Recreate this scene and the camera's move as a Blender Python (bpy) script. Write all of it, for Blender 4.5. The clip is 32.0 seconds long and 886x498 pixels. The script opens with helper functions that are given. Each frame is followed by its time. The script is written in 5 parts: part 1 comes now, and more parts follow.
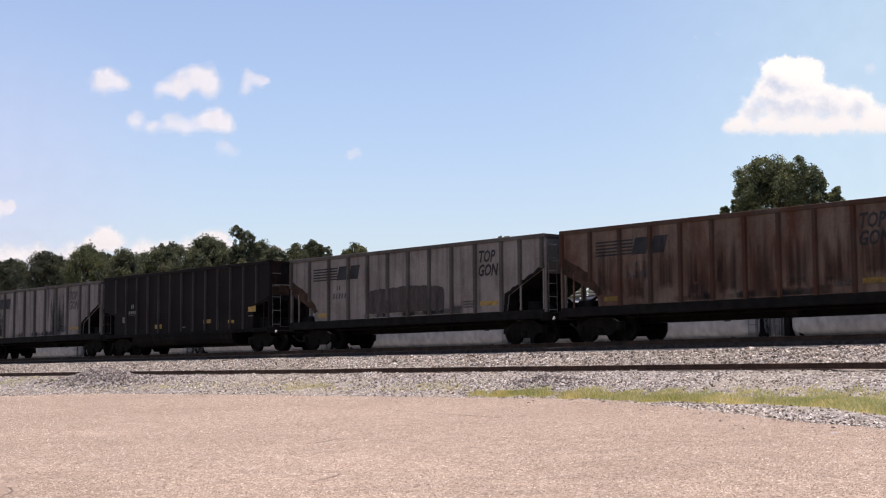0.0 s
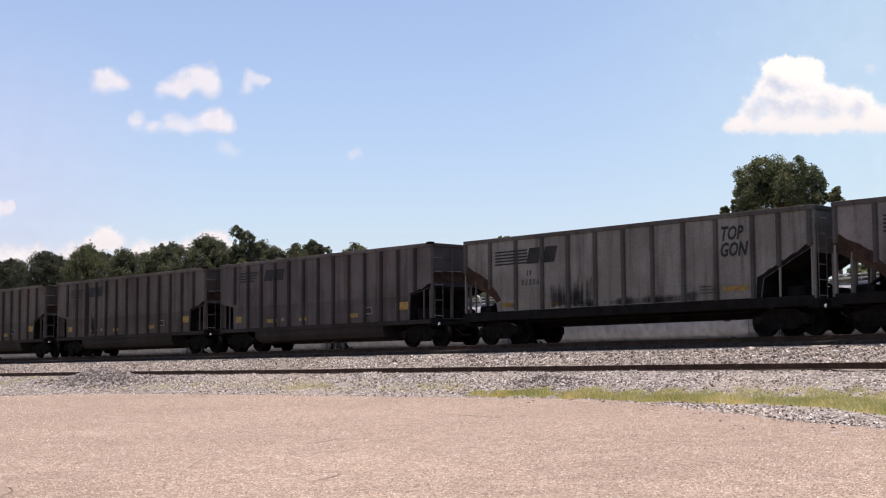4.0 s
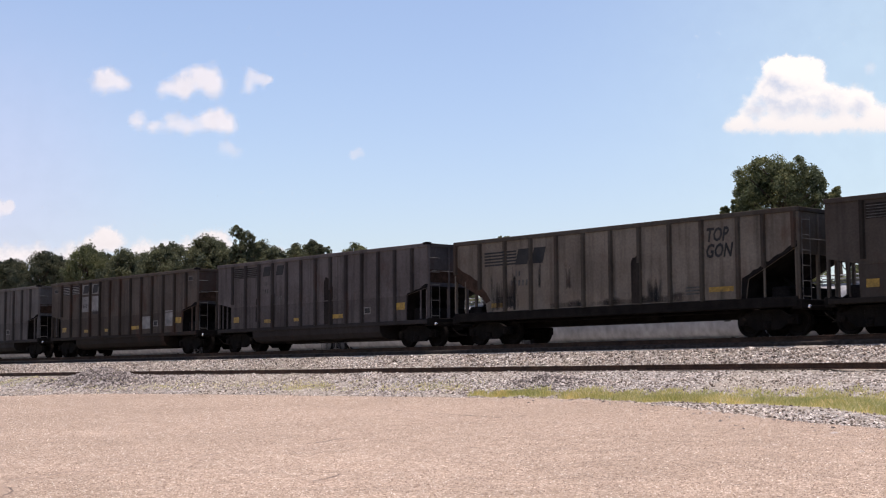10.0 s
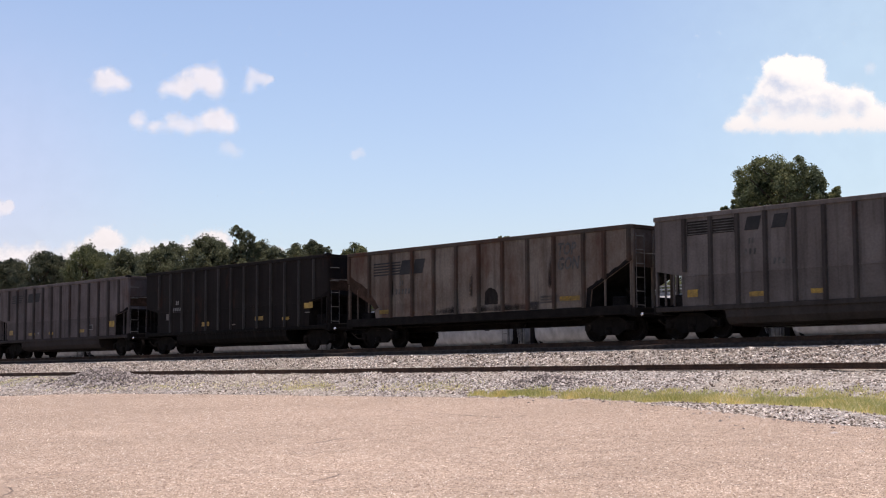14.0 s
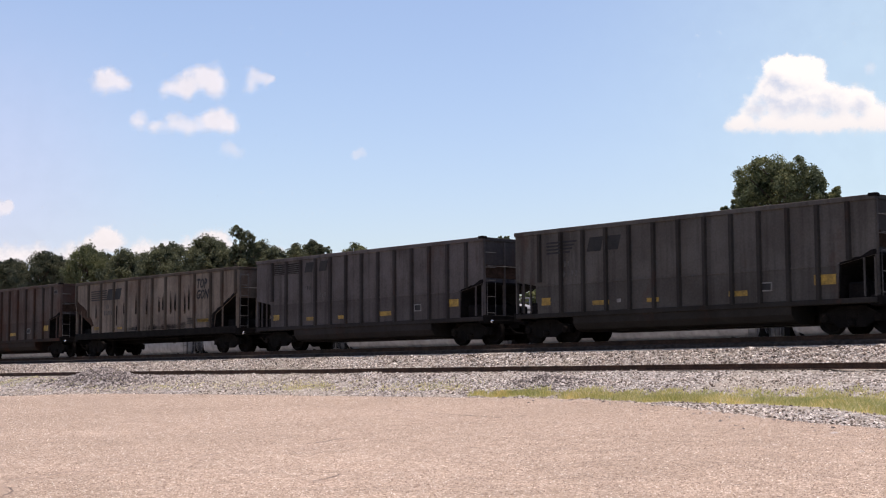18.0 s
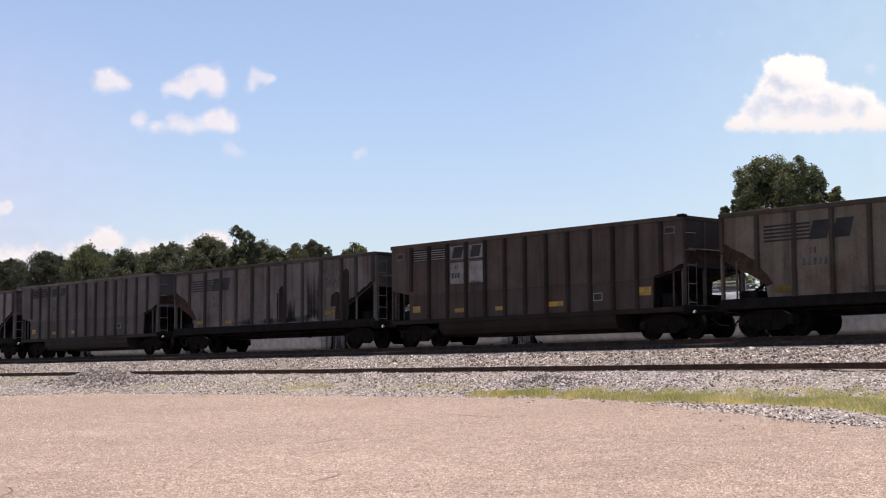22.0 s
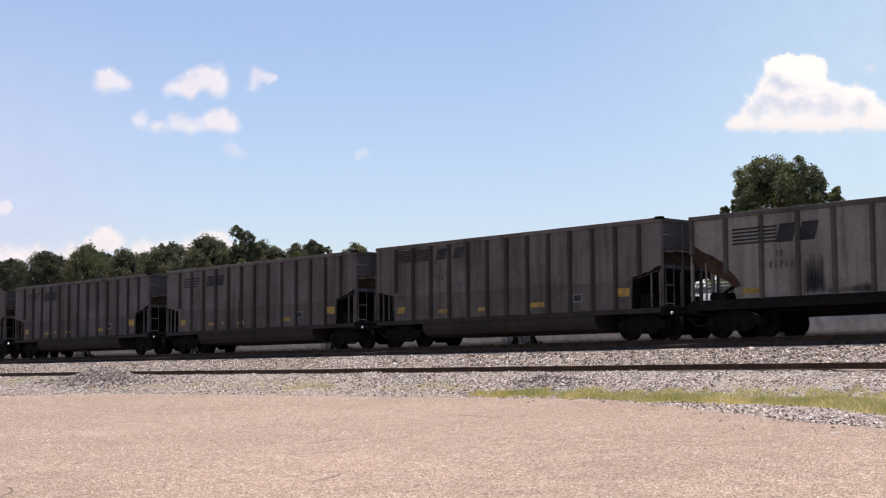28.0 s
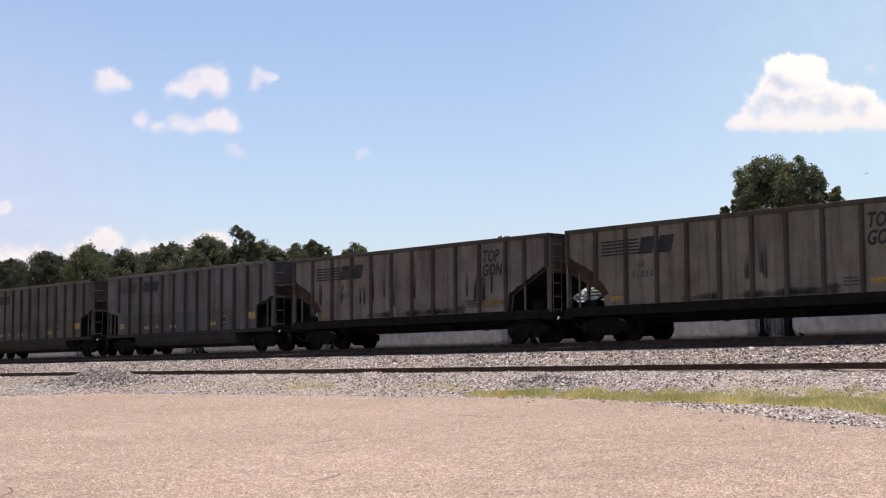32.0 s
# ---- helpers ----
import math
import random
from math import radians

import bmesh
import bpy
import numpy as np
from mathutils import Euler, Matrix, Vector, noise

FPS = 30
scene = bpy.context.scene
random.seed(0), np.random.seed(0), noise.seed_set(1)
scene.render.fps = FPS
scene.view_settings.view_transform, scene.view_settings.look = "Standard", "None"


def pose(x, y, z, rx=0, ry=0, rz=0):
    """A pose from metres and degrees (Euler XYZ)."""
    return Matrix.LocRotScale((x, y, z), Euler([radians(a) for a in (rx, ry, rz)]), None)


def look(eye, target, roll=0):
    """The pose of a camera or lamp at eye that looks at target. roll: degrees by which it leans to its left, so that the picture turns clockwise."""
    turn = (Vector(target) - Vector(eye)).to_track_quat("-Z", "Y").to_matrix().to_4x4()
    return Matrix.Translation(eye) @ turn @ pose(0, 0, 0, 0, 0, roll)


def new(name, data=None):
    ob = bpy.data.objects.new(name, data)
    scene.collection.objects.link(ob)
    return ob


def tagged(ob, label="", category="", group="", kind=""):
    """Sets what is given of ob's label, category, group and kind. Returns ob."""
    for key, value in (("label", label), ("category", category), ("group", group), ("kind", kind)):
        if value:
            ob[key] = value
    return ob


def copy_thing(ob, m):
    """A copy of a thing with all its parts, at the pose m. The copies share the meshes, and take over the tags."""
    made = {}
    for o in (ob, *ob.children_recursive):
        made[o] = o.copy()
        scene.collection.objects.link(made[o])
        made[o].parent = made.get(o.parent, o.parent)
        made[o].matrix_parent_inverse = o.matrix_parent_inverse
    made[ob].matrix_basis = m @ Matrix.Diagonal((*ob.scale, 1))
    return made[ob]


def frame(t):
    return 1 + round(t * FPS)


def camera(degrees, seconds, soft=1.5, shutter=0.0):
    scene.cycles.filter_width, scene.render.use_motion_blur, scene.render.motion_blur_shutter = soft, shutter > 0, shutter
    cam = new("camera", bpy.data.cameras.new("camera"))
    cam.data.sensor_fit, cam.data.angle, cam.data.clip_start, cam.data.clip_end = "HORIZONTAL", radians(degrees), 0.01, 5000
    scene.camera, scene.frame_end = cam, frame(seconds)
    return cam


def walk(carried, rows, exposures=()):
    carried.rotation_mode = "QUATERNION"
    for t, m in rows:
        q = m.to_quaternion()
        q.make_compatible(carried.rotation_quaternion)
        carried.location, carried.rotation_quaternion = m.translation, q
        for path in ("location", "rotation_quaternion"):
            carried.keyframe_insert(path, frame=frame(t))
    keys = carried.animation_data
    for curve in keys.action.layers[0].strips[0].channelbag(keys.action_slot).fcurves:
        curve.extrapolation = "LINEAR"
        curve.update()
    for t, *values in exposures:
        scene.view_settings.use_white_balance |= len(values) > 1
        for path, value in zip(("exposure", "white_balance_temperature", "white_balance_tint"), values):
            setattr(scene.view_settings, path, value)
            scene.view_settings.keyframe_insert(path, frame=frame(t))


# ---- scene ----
cam = camera(34.18, 32.0, soft=1.15, shutter=0.05)
EYE = Vector((0.0, 0.0, 1.5))
VIEW = look(EYE, EYE + Vector((-0.74092, 0.66572, 0.08864)), -0.3)
walk(cam, [(0.0, VIEW), (32.0, VIEW)], [(0.0, 0.0, 6780, 19), (32.0, 0.0, 6780, 19)])

# ---- sky, sun ----
SUN_EL, SUN_AZ = 86.0, 8.0
world = bpy.data.worlds.new("sky_world")
scene.world = world
world.use_nodes = True
wn, wl = world.node_tree.nodes, world.node_tree.links
sky = wn.new("ShaderNodeTexSky")
sky.sky_type, sky.sun_disc = "NISHITA", False
sky.sun_elevation, sky.sun_rotation = radians(SUN_EL), radians(SUN_AZ)
sky.air_density, sky.dust_density, sky.ozone_density, sky.altitude = 1.0, 1.3, 2.2, 50
wl.new(sky.outputs[0], wn["Background"].inputs[0])
wn["Background"].inputs[1].default_value = 0.171
SUN_DIR = Vector((math.sin(radians(SUN_AZ)) * math.cos(radians(SUN_EL)), math.cos(radians(SUN_AZ)) * math.cos(radians(SUN_EL)), math.sin(radians(SUN_EL))))
sun = new("sun", bpy.data.lights.new("sun", "SUN"))
sun.data.energy, sun.data.angle, sun.data.color = 4.6, radians(0.53), (1.0, 0.95, 0.88)
sun.matrix_world = look(SUN_DIR * 200, (0, 0, 0))

# ---- materials ----


def shader(name, rough=0.8, metal=0.0, spec=0.3):
    """A material, its node maker, its linker and its principled node."""
    m = bpy.data.materials.new(name)
    m.use_nodes = True
    t = m.node_tree
    b = t.nodes["Principled BSDF"]
    b.inputs["Roughness"].default_value, b.inputs["Metallic"].default_value = rough, metal
    b.inputs["Specular IOR Level"].default_value = spec

    def node(kind, **values):
        n = t.nodes.new("ShaderNode" + kind)
        for k, v in values.items():
            n.inputs[k.replace("_", " ")].default_value = v
        return n

    return m, node, t.links.new, b


def ramp(node, link, source, stops):
    r = node("ValToRGB")
    e = r.color_ramp.elements
    while len(e) < len(stops):
        e.new(0.5)
    for x, (p, c) in zip(e, stops):
        x.position, x.color = p, (*c, 1)
    link(source, r.inputs[0])
    return r.outputs[0]


def mixed(node, link, factor, a, b, mode="MIX"):
    m = node("Mix")
    m.data_type, m.blend_type = "RGBA", mode
    for s, v in ((m.inputs[0], factor), (m.inputs[6], a), (m.inputs[7], b)):
        if isinstance(v, bpy.types.NodeSocket):
            link(v, s)
        else:
            s.default_value = v if isinstance(v, float) else (*v, 1)
    return m.outputs[2]


def scaled(node, link, source, scale):
    n = node("Mapping")
    n.inputs["Scale"].default_value = scale
    link(source, n.inputs[0])
    return n.outputs[0]


def bumped(node, link, b, height, strength, distance):
    n = node("Bump", Strength=strength, Distance=distance)
    link(height, n.inputs["Height"])
    link(n.outputs[0], b.inputs["Normal"])


def noisy(name, low, high, scale, rough=0.8, metal=0.0, spec=0.3, bump=0.0, stretch=(1, 1, 1), fine=8.0):
    """A surface of two colours, mixed at two scales."""
    m, node, link, b = shader(name, rough, metal, spec)
    tc = node("TexCoord")
    v = scaled(node, link, tc.outputs["Object"], stretch)
    n1, n2 = node("TexNoise", Scale=scale, Detail=5.0), node("TexNoise", Scale=scale * fine, Detail=4.0)
    link(v, n1.inputs[0]), link(v, n2.inputs[0])
    c1 = ramp(node, link, n1.outputs[0], [(0.3, low), (0.7, high)])
    c2 = ramp(node, link, n2.outputs[0], [(0.3, (0.7, 0.7, 0.7)), (0.7, (1.2, 1.2, 1.2))])
    link(mixed(node, link, 1.0, c1, c2, "MULTIPLY"), b.inputs["Base Color"])
    if bump:
        bumped(node, link, b, n2.outputs[0], 0.6, bump)
    return m


def weathered_paint():
    """Car paint: the object's colour; its alpha holds a seed (whole part) and the share of rust."""
    m, node, link, b = shader("weathered_paint", 0.8, 0.0, 0.08)
    tc, info = node("TexCoord"), node("ObjectInfo")
    fl, fr = node("Math"), node("Math")
    fl.operation, fr.operation = "FLOOR", "FRACT"
    link(info.outputs["Alpha"], fl.inputs[0]), link(info.outputs["Alpha"], fr.inputs[0])
    mul = node("Math")
    mul.operation = "MULTIPLY"
    mul.inputs[1].default_value = 23.7
    link(fl.outputs[0], mul.inputs[0])
    add = node("VectorMath")
    add.operation = "ADD"
    link(tc.outputs["Object"], add.inputs[0]), link(mul.outputs[0], add.inputs[1])
    streak = node("TexNoise", Scale=1.0, Detail=6.0, Roughness=0.62)
    link(scaled(node, link, add.outputs[0], (3.1, 0.4, 0.22)), streak.inputs[0])
    patch = node("TexNoise", Scale=0.55, Detail=7.0, Roughness=0.6)
    link(add.outputs[0], patch.inputs[0])
    fine = node("TexNoise", Scale=14.0, Detail=4.0)
    link(add.outputs[0], fine.inputs[0])
    dirt = ramp(node, link, streak.outputs[0], [(0.48, (0, 0, 0)), (0.78, (0.75, 0.75, 0.75))])
    base = mixed(node, link, dirt, info.outputs["Color"], (0.022, 0.018, 0.016))
    soot = ramp(node, link, patch.outputs[0], [(0.42, (0.78, 0.76, 0.75)), (0.62, (1.05, 1.05, 1.05))])
    base = mixed(node, link, 1.0, base, soot, "MULTIPLY")
    speck = ramp(node, link, fine.outputs[0], [(0.3, (0.85, 0.85, 0.85)), (0.7, (1.1, 1.1, 1.1))])
    base = mixed(node, link, 1.0, base, speck, "MULTIPLY")
    rust_noise = node("TexNoise", Scale=1.0, Detail=8.0, Roughness=0.66)
    link(scaled(node, link, add.outputs[0], (0.9, 0.9, 0.42)), rust_noise.inputs[0])
    lift = node("Math")
    lift.operation = "ADD"
    link(rust_noise.outputs[0], lift.inputs[0]), link(fr.outputs[0], lift.inputs[1])
    share = ramp(node, link, lift.outputs[0], [(0.62, (0, 0, 0)), (0.92, (0.9, 0.9, 0.9))])
    base = mixed(node, link, share, base, (0.06, 0.022, 0.012))
    link(base, b.inputs["Base Color"])
    bumped(node, link, b, patch.outputs[0], 0.35, 0.03)
    return m


PAINT = weathered_paint()
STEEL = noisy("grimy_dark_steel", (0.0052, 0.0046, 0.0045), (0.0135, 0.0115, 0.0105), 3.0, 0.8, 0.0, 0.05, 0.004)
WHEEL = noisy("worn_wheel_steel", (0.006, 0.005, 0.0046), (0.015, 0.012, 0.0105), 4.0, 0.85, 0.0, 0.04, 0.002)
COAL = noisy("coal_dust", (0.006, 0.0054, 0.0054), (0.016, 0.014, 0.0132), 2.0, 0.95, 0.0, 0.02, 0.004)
DARK_STAIN = noisy("tarry_stain", (0.011, 0.009, 0.0085), (0.03, 0.025, 0.022), 1.6, 0.85, 0.0, 0.06, 0.0, (3, 1, 0.5))
SMUDGE = noisy("sooty_smudge", (0.035, 0.03, 0.028), (0.07, 0.06, 0.056), 1.3, 0.85, 0.0, 0.06, 0.0, (3, 1, 0.5))
RUST_STEEL = noisy("rust_brown_steel", (0.02, 0.013, 0.0095), (0.06, 0.036, 0.026), 2.2, 0.9, 0.0, 0.06, 0.004)
TREAD = noisy("polished_steel", (0.45, 0.44, 0.43), (0.6, 0.59, 0.58), 6.0, 0.25, 1.0)
RAIL_RUST = noisy("rusty_rail_steel", (0.035, 0.021, 0.015), (0.09, 0.05, 0.034), 2.5, 0.8, 0.1, 0.2, 0.003)
# ballast toned down to hold the deep shade beneath the train
SHADED_BED = noisy("coal_dusty_ballast", (0.014, 0.012, 0.011), (0.06, 0.05, 0.045), 6.0, 0.95, 0.0, 0.1, 0.03)
TIE_WOOD = noisy("creosoted_tie_wood", (0.035, 0.027, 0.02), (0.09, 0.075, 0.06), 2.0, 0.9, 0.0, 0.2, 0.006, (1, 6, 6))
MARK_BLACK = noisy("faded_black_paint", (0.006, 0.006, 0.007), (0.022, 0.021, 0.02), 2.0, 0.7)
MARK_FADED = noisy("worn_stencil_paint", (0.03, 0.028, 0.027), (0.09, 0.085, 0.08), 5.0, 0.8)
MARK_WHITE = noisy("dirty_white_paint", (0.13, 0.123, 0.117), (0.23, 0.22, 0.21), 0.9, 0.7, 0, 0.2, 0, (1, 1, 1), 4.0)
MARK_PANEL = noisy("grimy_white_paint", (0.07, 0.06, 0.053), (0.12, 0.106, 0.096), 1.2, 0.8)
MARK_YELLOW = noisy("yellow_reflective_tape", (0.13, 0.08, 0.017), (0.36, 0.22, 0.036), 3.0, 0.5)
TANK_WHITE = noisy("white_hopper_paint", (0.235, 0.228, 0.222), (0.32, 0.312, 0.305), 0.35, 0.6, 0.0, 0.4, 0.0, (1, 1, 0.7))
BARK = noisy("rough_bark", (0.05, 0.035, 0.025), (0.16, 0.12, 0.09), 2.0, 0.95, 0, 0.1, 0.03, (4, 4, 0.6))
LADDER = noisy("worn_grey_steel", (0.045, 0.041, 0.039), (0.13, 0.122, 0.115), 3.0, 0.6)


def asphalt():
    m, node, link, b = shader("weathered_chip_asphalt", 0.85, 0.0, 0.3)
    tc = node("TexCoord")
    chip = node("TexVoronoi", Scale=42.0)
    chip2 = node("TexVoronoi", Scale=95.0)
    big, mid = node("TexNoise", Scale=0.16, Detail=5.0), node("TexNoise", Scale=1.7, Detail=6.0)
    for n in (chip, chip2, big, mid):
        link(tc.outputs["Object"], n.inputs[0])
    sep = node("SeparateColor")
    link(chip.outputs["Color"], sep.inputs[0])
    grains = ramp(node, link, sep.outputs[0], [(0.0, (0.24, 0.168, 0.118)), (0.4, (0.338, 0.252, 0.183)), (0.8, (0.428, 0.328, 0.245)), (1.0, (0.62, 0.5, 0.4))])
    sep2 = node("SeparateColor")
    link(chip2.outputs["Color"], sep2.inputs[0])
    grains2 = ramp(node, link, sep2.outputs[1], [(0.0, (0.7, 0.7, 0.7)), (1.0, (1.25, 1.25, 1.25))])
    c = mixed(node, link, 1.0, grains, grains2, "MULTIPLY")
    patches = ramp(node, link, big.outputs[0], [(0.35, (0.88, 0.86, 0.84)), (0.65, (1.08, 1.06, 1.05))])
    c = mixed(node, link, 1.0, c, patches, "MULTIPLY")
    worn = ramp(node, link, mid.outputs[0], [(0.3, (0.86, 0.86, 0.86)), (0.7, (1.1, 1.1, 1.1))])
    c = mixed(node, link, 1.0, c, worn, "MULTIPLY")
    coarse = node("TexVoronoi", Scale=15.0)
    link(tc.outputs["Object"], coarse.inputs[0])
    sep3 = node("SeparateColor")
    link(coarse.outputs["Color"], sep3.inputs[0])
    lumps = ramp(node, link, sep3.outputs[2], [(0.0, (0.86, 0.86, 0.86)), (0.85, (1.08, 1.08, 1.08)), (1.0, (1.28, 1.28, 1.28))])
    link(mixed(node, link, 1.0, c, lumps, "MULTIPLY"), b.inputs["Base Color"])
    bumped(node, link, b, chip.outputs["Distance"], 0.5, 0.02)
    return m


def earth():
    """Grey ballast dust by the tracks, dry grass and soil farther off."""
    m, node, link, b = shader("gravelly_earth", 0.95, 0.0, 0.15)
    tc = node("TexCoord")
    n1, n2 = node("TexNoise", Scale=0.35, Detail=8.0), node("TexVoronoi", Scale=16.0)
    n3 = node("TexNoise", Scale=3.0, Detail=6.0)
    for n in (n1, n2, n3):
        link(tc.outputs["Object"], n.inputs[0])
    sep = node("SeparateColor")
    link(n2.outputs["Color"], sep.inputs[0])
    stone = ramp(node, link, sep.outputs[0], [(0.0, (0.08, 0.068, 0.058)), (0.35, (0.21, 0.183, 0.16)), (0.7, (0.36, 0.32, 0.285)), (1.0, (0.6, 0.55, 0.5))])
    soil = ramp(node, link, n3.outputs[0], [(0.3, (0.26, 0.222, 0.175)), (0.7, (0.43, 0.38, 0.31))])
    where = ramp(node, link, n1.outputs[0], [(0.45, (0, 0, 0)), (0.6, (0.7, 0.7, 0.7))])
    link(mixed(node, link, where, stone, soil), b.inputs["Base Color"])
    bumped(node, link, b, n2.outputs["Distance"], 0.8, 0.05)
    return m


def stones(name, stops):
    m, node, link, b = shader(name, 0.85, 0.0, 0.25)
    geo, tc = node("NewGeometry"), node("TexCoord")
    n = node("TexNoise", Scale=30.0, Detail=3.0)
    link(tc.outputs["Object"], n.inputs[0])
    c = ramp(node, link, geo.outputs["Random Per Island"], stops)
    g = ramp(node, link, n.outputs[0], [(0.3, (0.8, 0.8, 0.8)), (0.7, (1.15, 1.15, 1.15))])
    link(mixed(node, link, 1.0, c, g, "MULTIPLY"), b.inputs["Base Color"])
    return m


def leaves(name, stops, through_light=0.3, patch=0.5, low=(0.62, 0.7, 0.75)):
    """Foliage: each leaf its own shade, whole sprays lighter or yellower than others."""
    m, node, link, b = shader(name, 0.75, 0.0, 0.1)
    geo, tc = node("NewGeometry"), node("TexCoord")
    c = ramp(node, link, geo.outputs["Random Per Island"], stops)
    n = node("TexNoise", Scale=patch, Detail=4.0)
    link(tc.outputs["Object"], n.inputs[0])
    c = mixed(node, link, 1.0, c, ramp(node, link, n.outputs[0], [(0.36, low), (0.64, (1.25, 1.2, 1.0))]), "MULTIPLY")
    link(c, b.inputs["Base Color"])
    tl = node("BsdfTranslucent")
    link(c, tl.inputs[0])
    mx = node("MixShader")
    mx.inputs[0].default_value = through_light
    link(b.outputs[0], mx.inputs[1]), link(tl.outputs[0], mx.inputs[2])
    for n in m.node_tree.nodes:
        if n.bl_idname == "ShaderNodeOutputMaterial":
            link(mx.outputs[0], n.inputs[0])
    return m


ASPHALT, EARTH = asphalt(), earth()
BALLAST = stones("crushed_granite_ballast", [(0.0, (0.06, 0.045, 0.036)), (0.25, (0.2, 0.152, 0.118)), (0.5, (0.43, 0.355, 0.29)), (0.78, (0.58, 0.495, 0.42)), (1.0, (0.92, 0.84, 0.75))])
DARK_STONE = stones("dark_slag", [(0.0, (0.08, 0.066, 0.06)), (0.6, (0.23, 0.195, 0.175)), (1.0, (0.55, 0.48, 0.43))])
CHIPS = stones("exposed_aggregate", [(0.0, (0.2, 0.136, 0.1)), (0.45, (0.36, 0.268, 0.193)), (0.85, (0.5, 0.392, 0.3)), (1.0, (0.9, 0.8, 0.68))])
LEAF_OAK = leaves("broadleaf_foliage", [(0.0, (0.1, 0.11, 0.06)), (0.6, (0.165, 0.175, 0.092)), (1.0, (0.29, 0.295, 0.165))], 0.34, 0.7)
LEAF_DARK = leaves("shaded_broadleaf_foliage", [(0.0, (0.056, 0.062, 0.044)), (0.7, (0.086, 0.091, 0.064)), (1.0, (0.13, 0.133, 0.09))], 0.28, 0.35)
LEAF_PINE = leaves("pine_foliage", [(0.0, (0.082, 0.09, 0.06)), (0.7, (0.122, 0.129, 0.082)), (1.0, (0.18, 0.184, 0.115))], 0.32, 0.35)
LEAF_LIGHT = leaves("young_pine_foliage", [(0.0, (0.095, 0.105, 0.06)), (0.7, (0.142, 0.152, 0.085)), (1.0, (0.2, 0.206, 0.12))], 0.38, 0.35)


def meadow():
    """Grass in green and straw-yellow patches, each blade a little different."""
    return leaves("dry_summer_grass", [(0.0, (0.5, 0.47, 0.19)), (0.5, (0.68, 0.61, 0.3)), (0.85, (0.82, 0.72, 0.44)), (1.0, (0.88, 0.8, 0.6))], 0.55, 0.8, (0.82, 0.9, 0.66))


GRASS = meadow()
POLISHED = noisy("bright_worn_steel", (0.6, 0.6, 0.6), (0.75, 0.75, 0.75), 6.0, 0.18, 1.0)


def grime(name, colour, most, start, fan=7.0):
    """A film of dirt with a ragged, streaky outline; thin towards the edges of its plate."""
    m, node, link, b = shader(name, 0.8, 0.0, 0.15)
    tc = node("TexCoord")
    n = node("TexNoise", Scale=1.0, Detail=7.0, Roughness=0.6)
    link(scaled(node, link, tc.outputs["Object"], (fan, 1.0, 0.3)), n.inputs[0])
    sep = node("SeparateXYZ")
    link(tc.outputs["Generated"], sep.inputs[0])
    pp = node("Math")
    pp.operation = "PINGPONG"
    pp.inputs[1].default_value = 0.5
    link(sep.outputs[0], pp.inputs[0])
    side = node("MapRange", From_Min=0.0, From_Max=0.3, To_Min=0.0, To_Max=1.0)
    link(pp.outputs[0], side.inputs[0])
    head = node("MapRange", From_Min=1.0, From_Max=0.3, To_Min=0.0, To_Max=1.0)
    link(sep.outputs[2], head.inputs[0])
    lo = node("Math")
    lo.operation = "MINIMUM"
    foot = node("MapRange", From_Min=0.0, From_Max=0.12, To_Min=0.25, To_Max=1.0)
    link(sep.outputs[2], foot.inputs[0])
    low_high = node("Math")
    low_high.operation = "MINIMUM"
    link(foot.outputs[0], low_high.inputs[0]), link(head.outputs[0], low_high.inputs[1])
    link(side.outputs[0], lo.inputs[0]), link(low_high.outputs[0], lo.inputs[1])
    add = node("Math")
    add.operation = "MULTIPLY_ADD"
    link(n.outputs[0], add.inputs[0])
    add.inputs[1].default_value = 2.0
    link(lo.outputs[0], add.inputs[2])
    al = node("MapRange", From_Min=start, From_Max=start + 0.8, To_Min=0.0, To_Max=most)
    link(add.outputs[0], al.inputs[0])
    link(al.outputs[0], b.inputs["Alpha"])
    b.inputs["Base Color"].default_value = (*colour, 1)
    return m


def blotch(name, colour, most):
    """A ragged round spot of dirt or rust, thin towards its rim."""
    m, node, link, b = shader(name, 0.85, 0.0, 0.1)
    tc = node("TexCoord")
    n = node("TexNoise", Scale=4.5, Detail=6.0, Roughness=0.65)
    link(tc.outputs["Object"], n.inputs[0])
    d = node("VectorMath")
    d.operation = "DISTANCE"
    flatten = node("VectorMath")
    flatten.operation = "MULTIPLY"
    link(tc.outputs["Generated"], flatten.inputs[0])
    flatten.inputs[1].default_value = (1, 0, 1)
    link(flatten.outputs[0], d.inputs[0])
    d.inputs[1].default_value = (0.5, 0, 0.5)
    add = node("Math")
    add.operation = "MULTIPLY_ADD"
    link(n.outputs[0], add.inputs[0])
    add.inputs[1].default_value = 0.5
    link(d.outputs["Value"], add.inputs[2])
    al = node("MapRange", From_Min=0.72, From_Max=0.38, To_Min=0.0, To_Max=most)
    link(add.outputs[0], al.inputs[0])
    link(al.outputs[0], b.inputs["Alpha"])
    b.inputs["Base Color"].default_value = (*colour, 1)
    return m


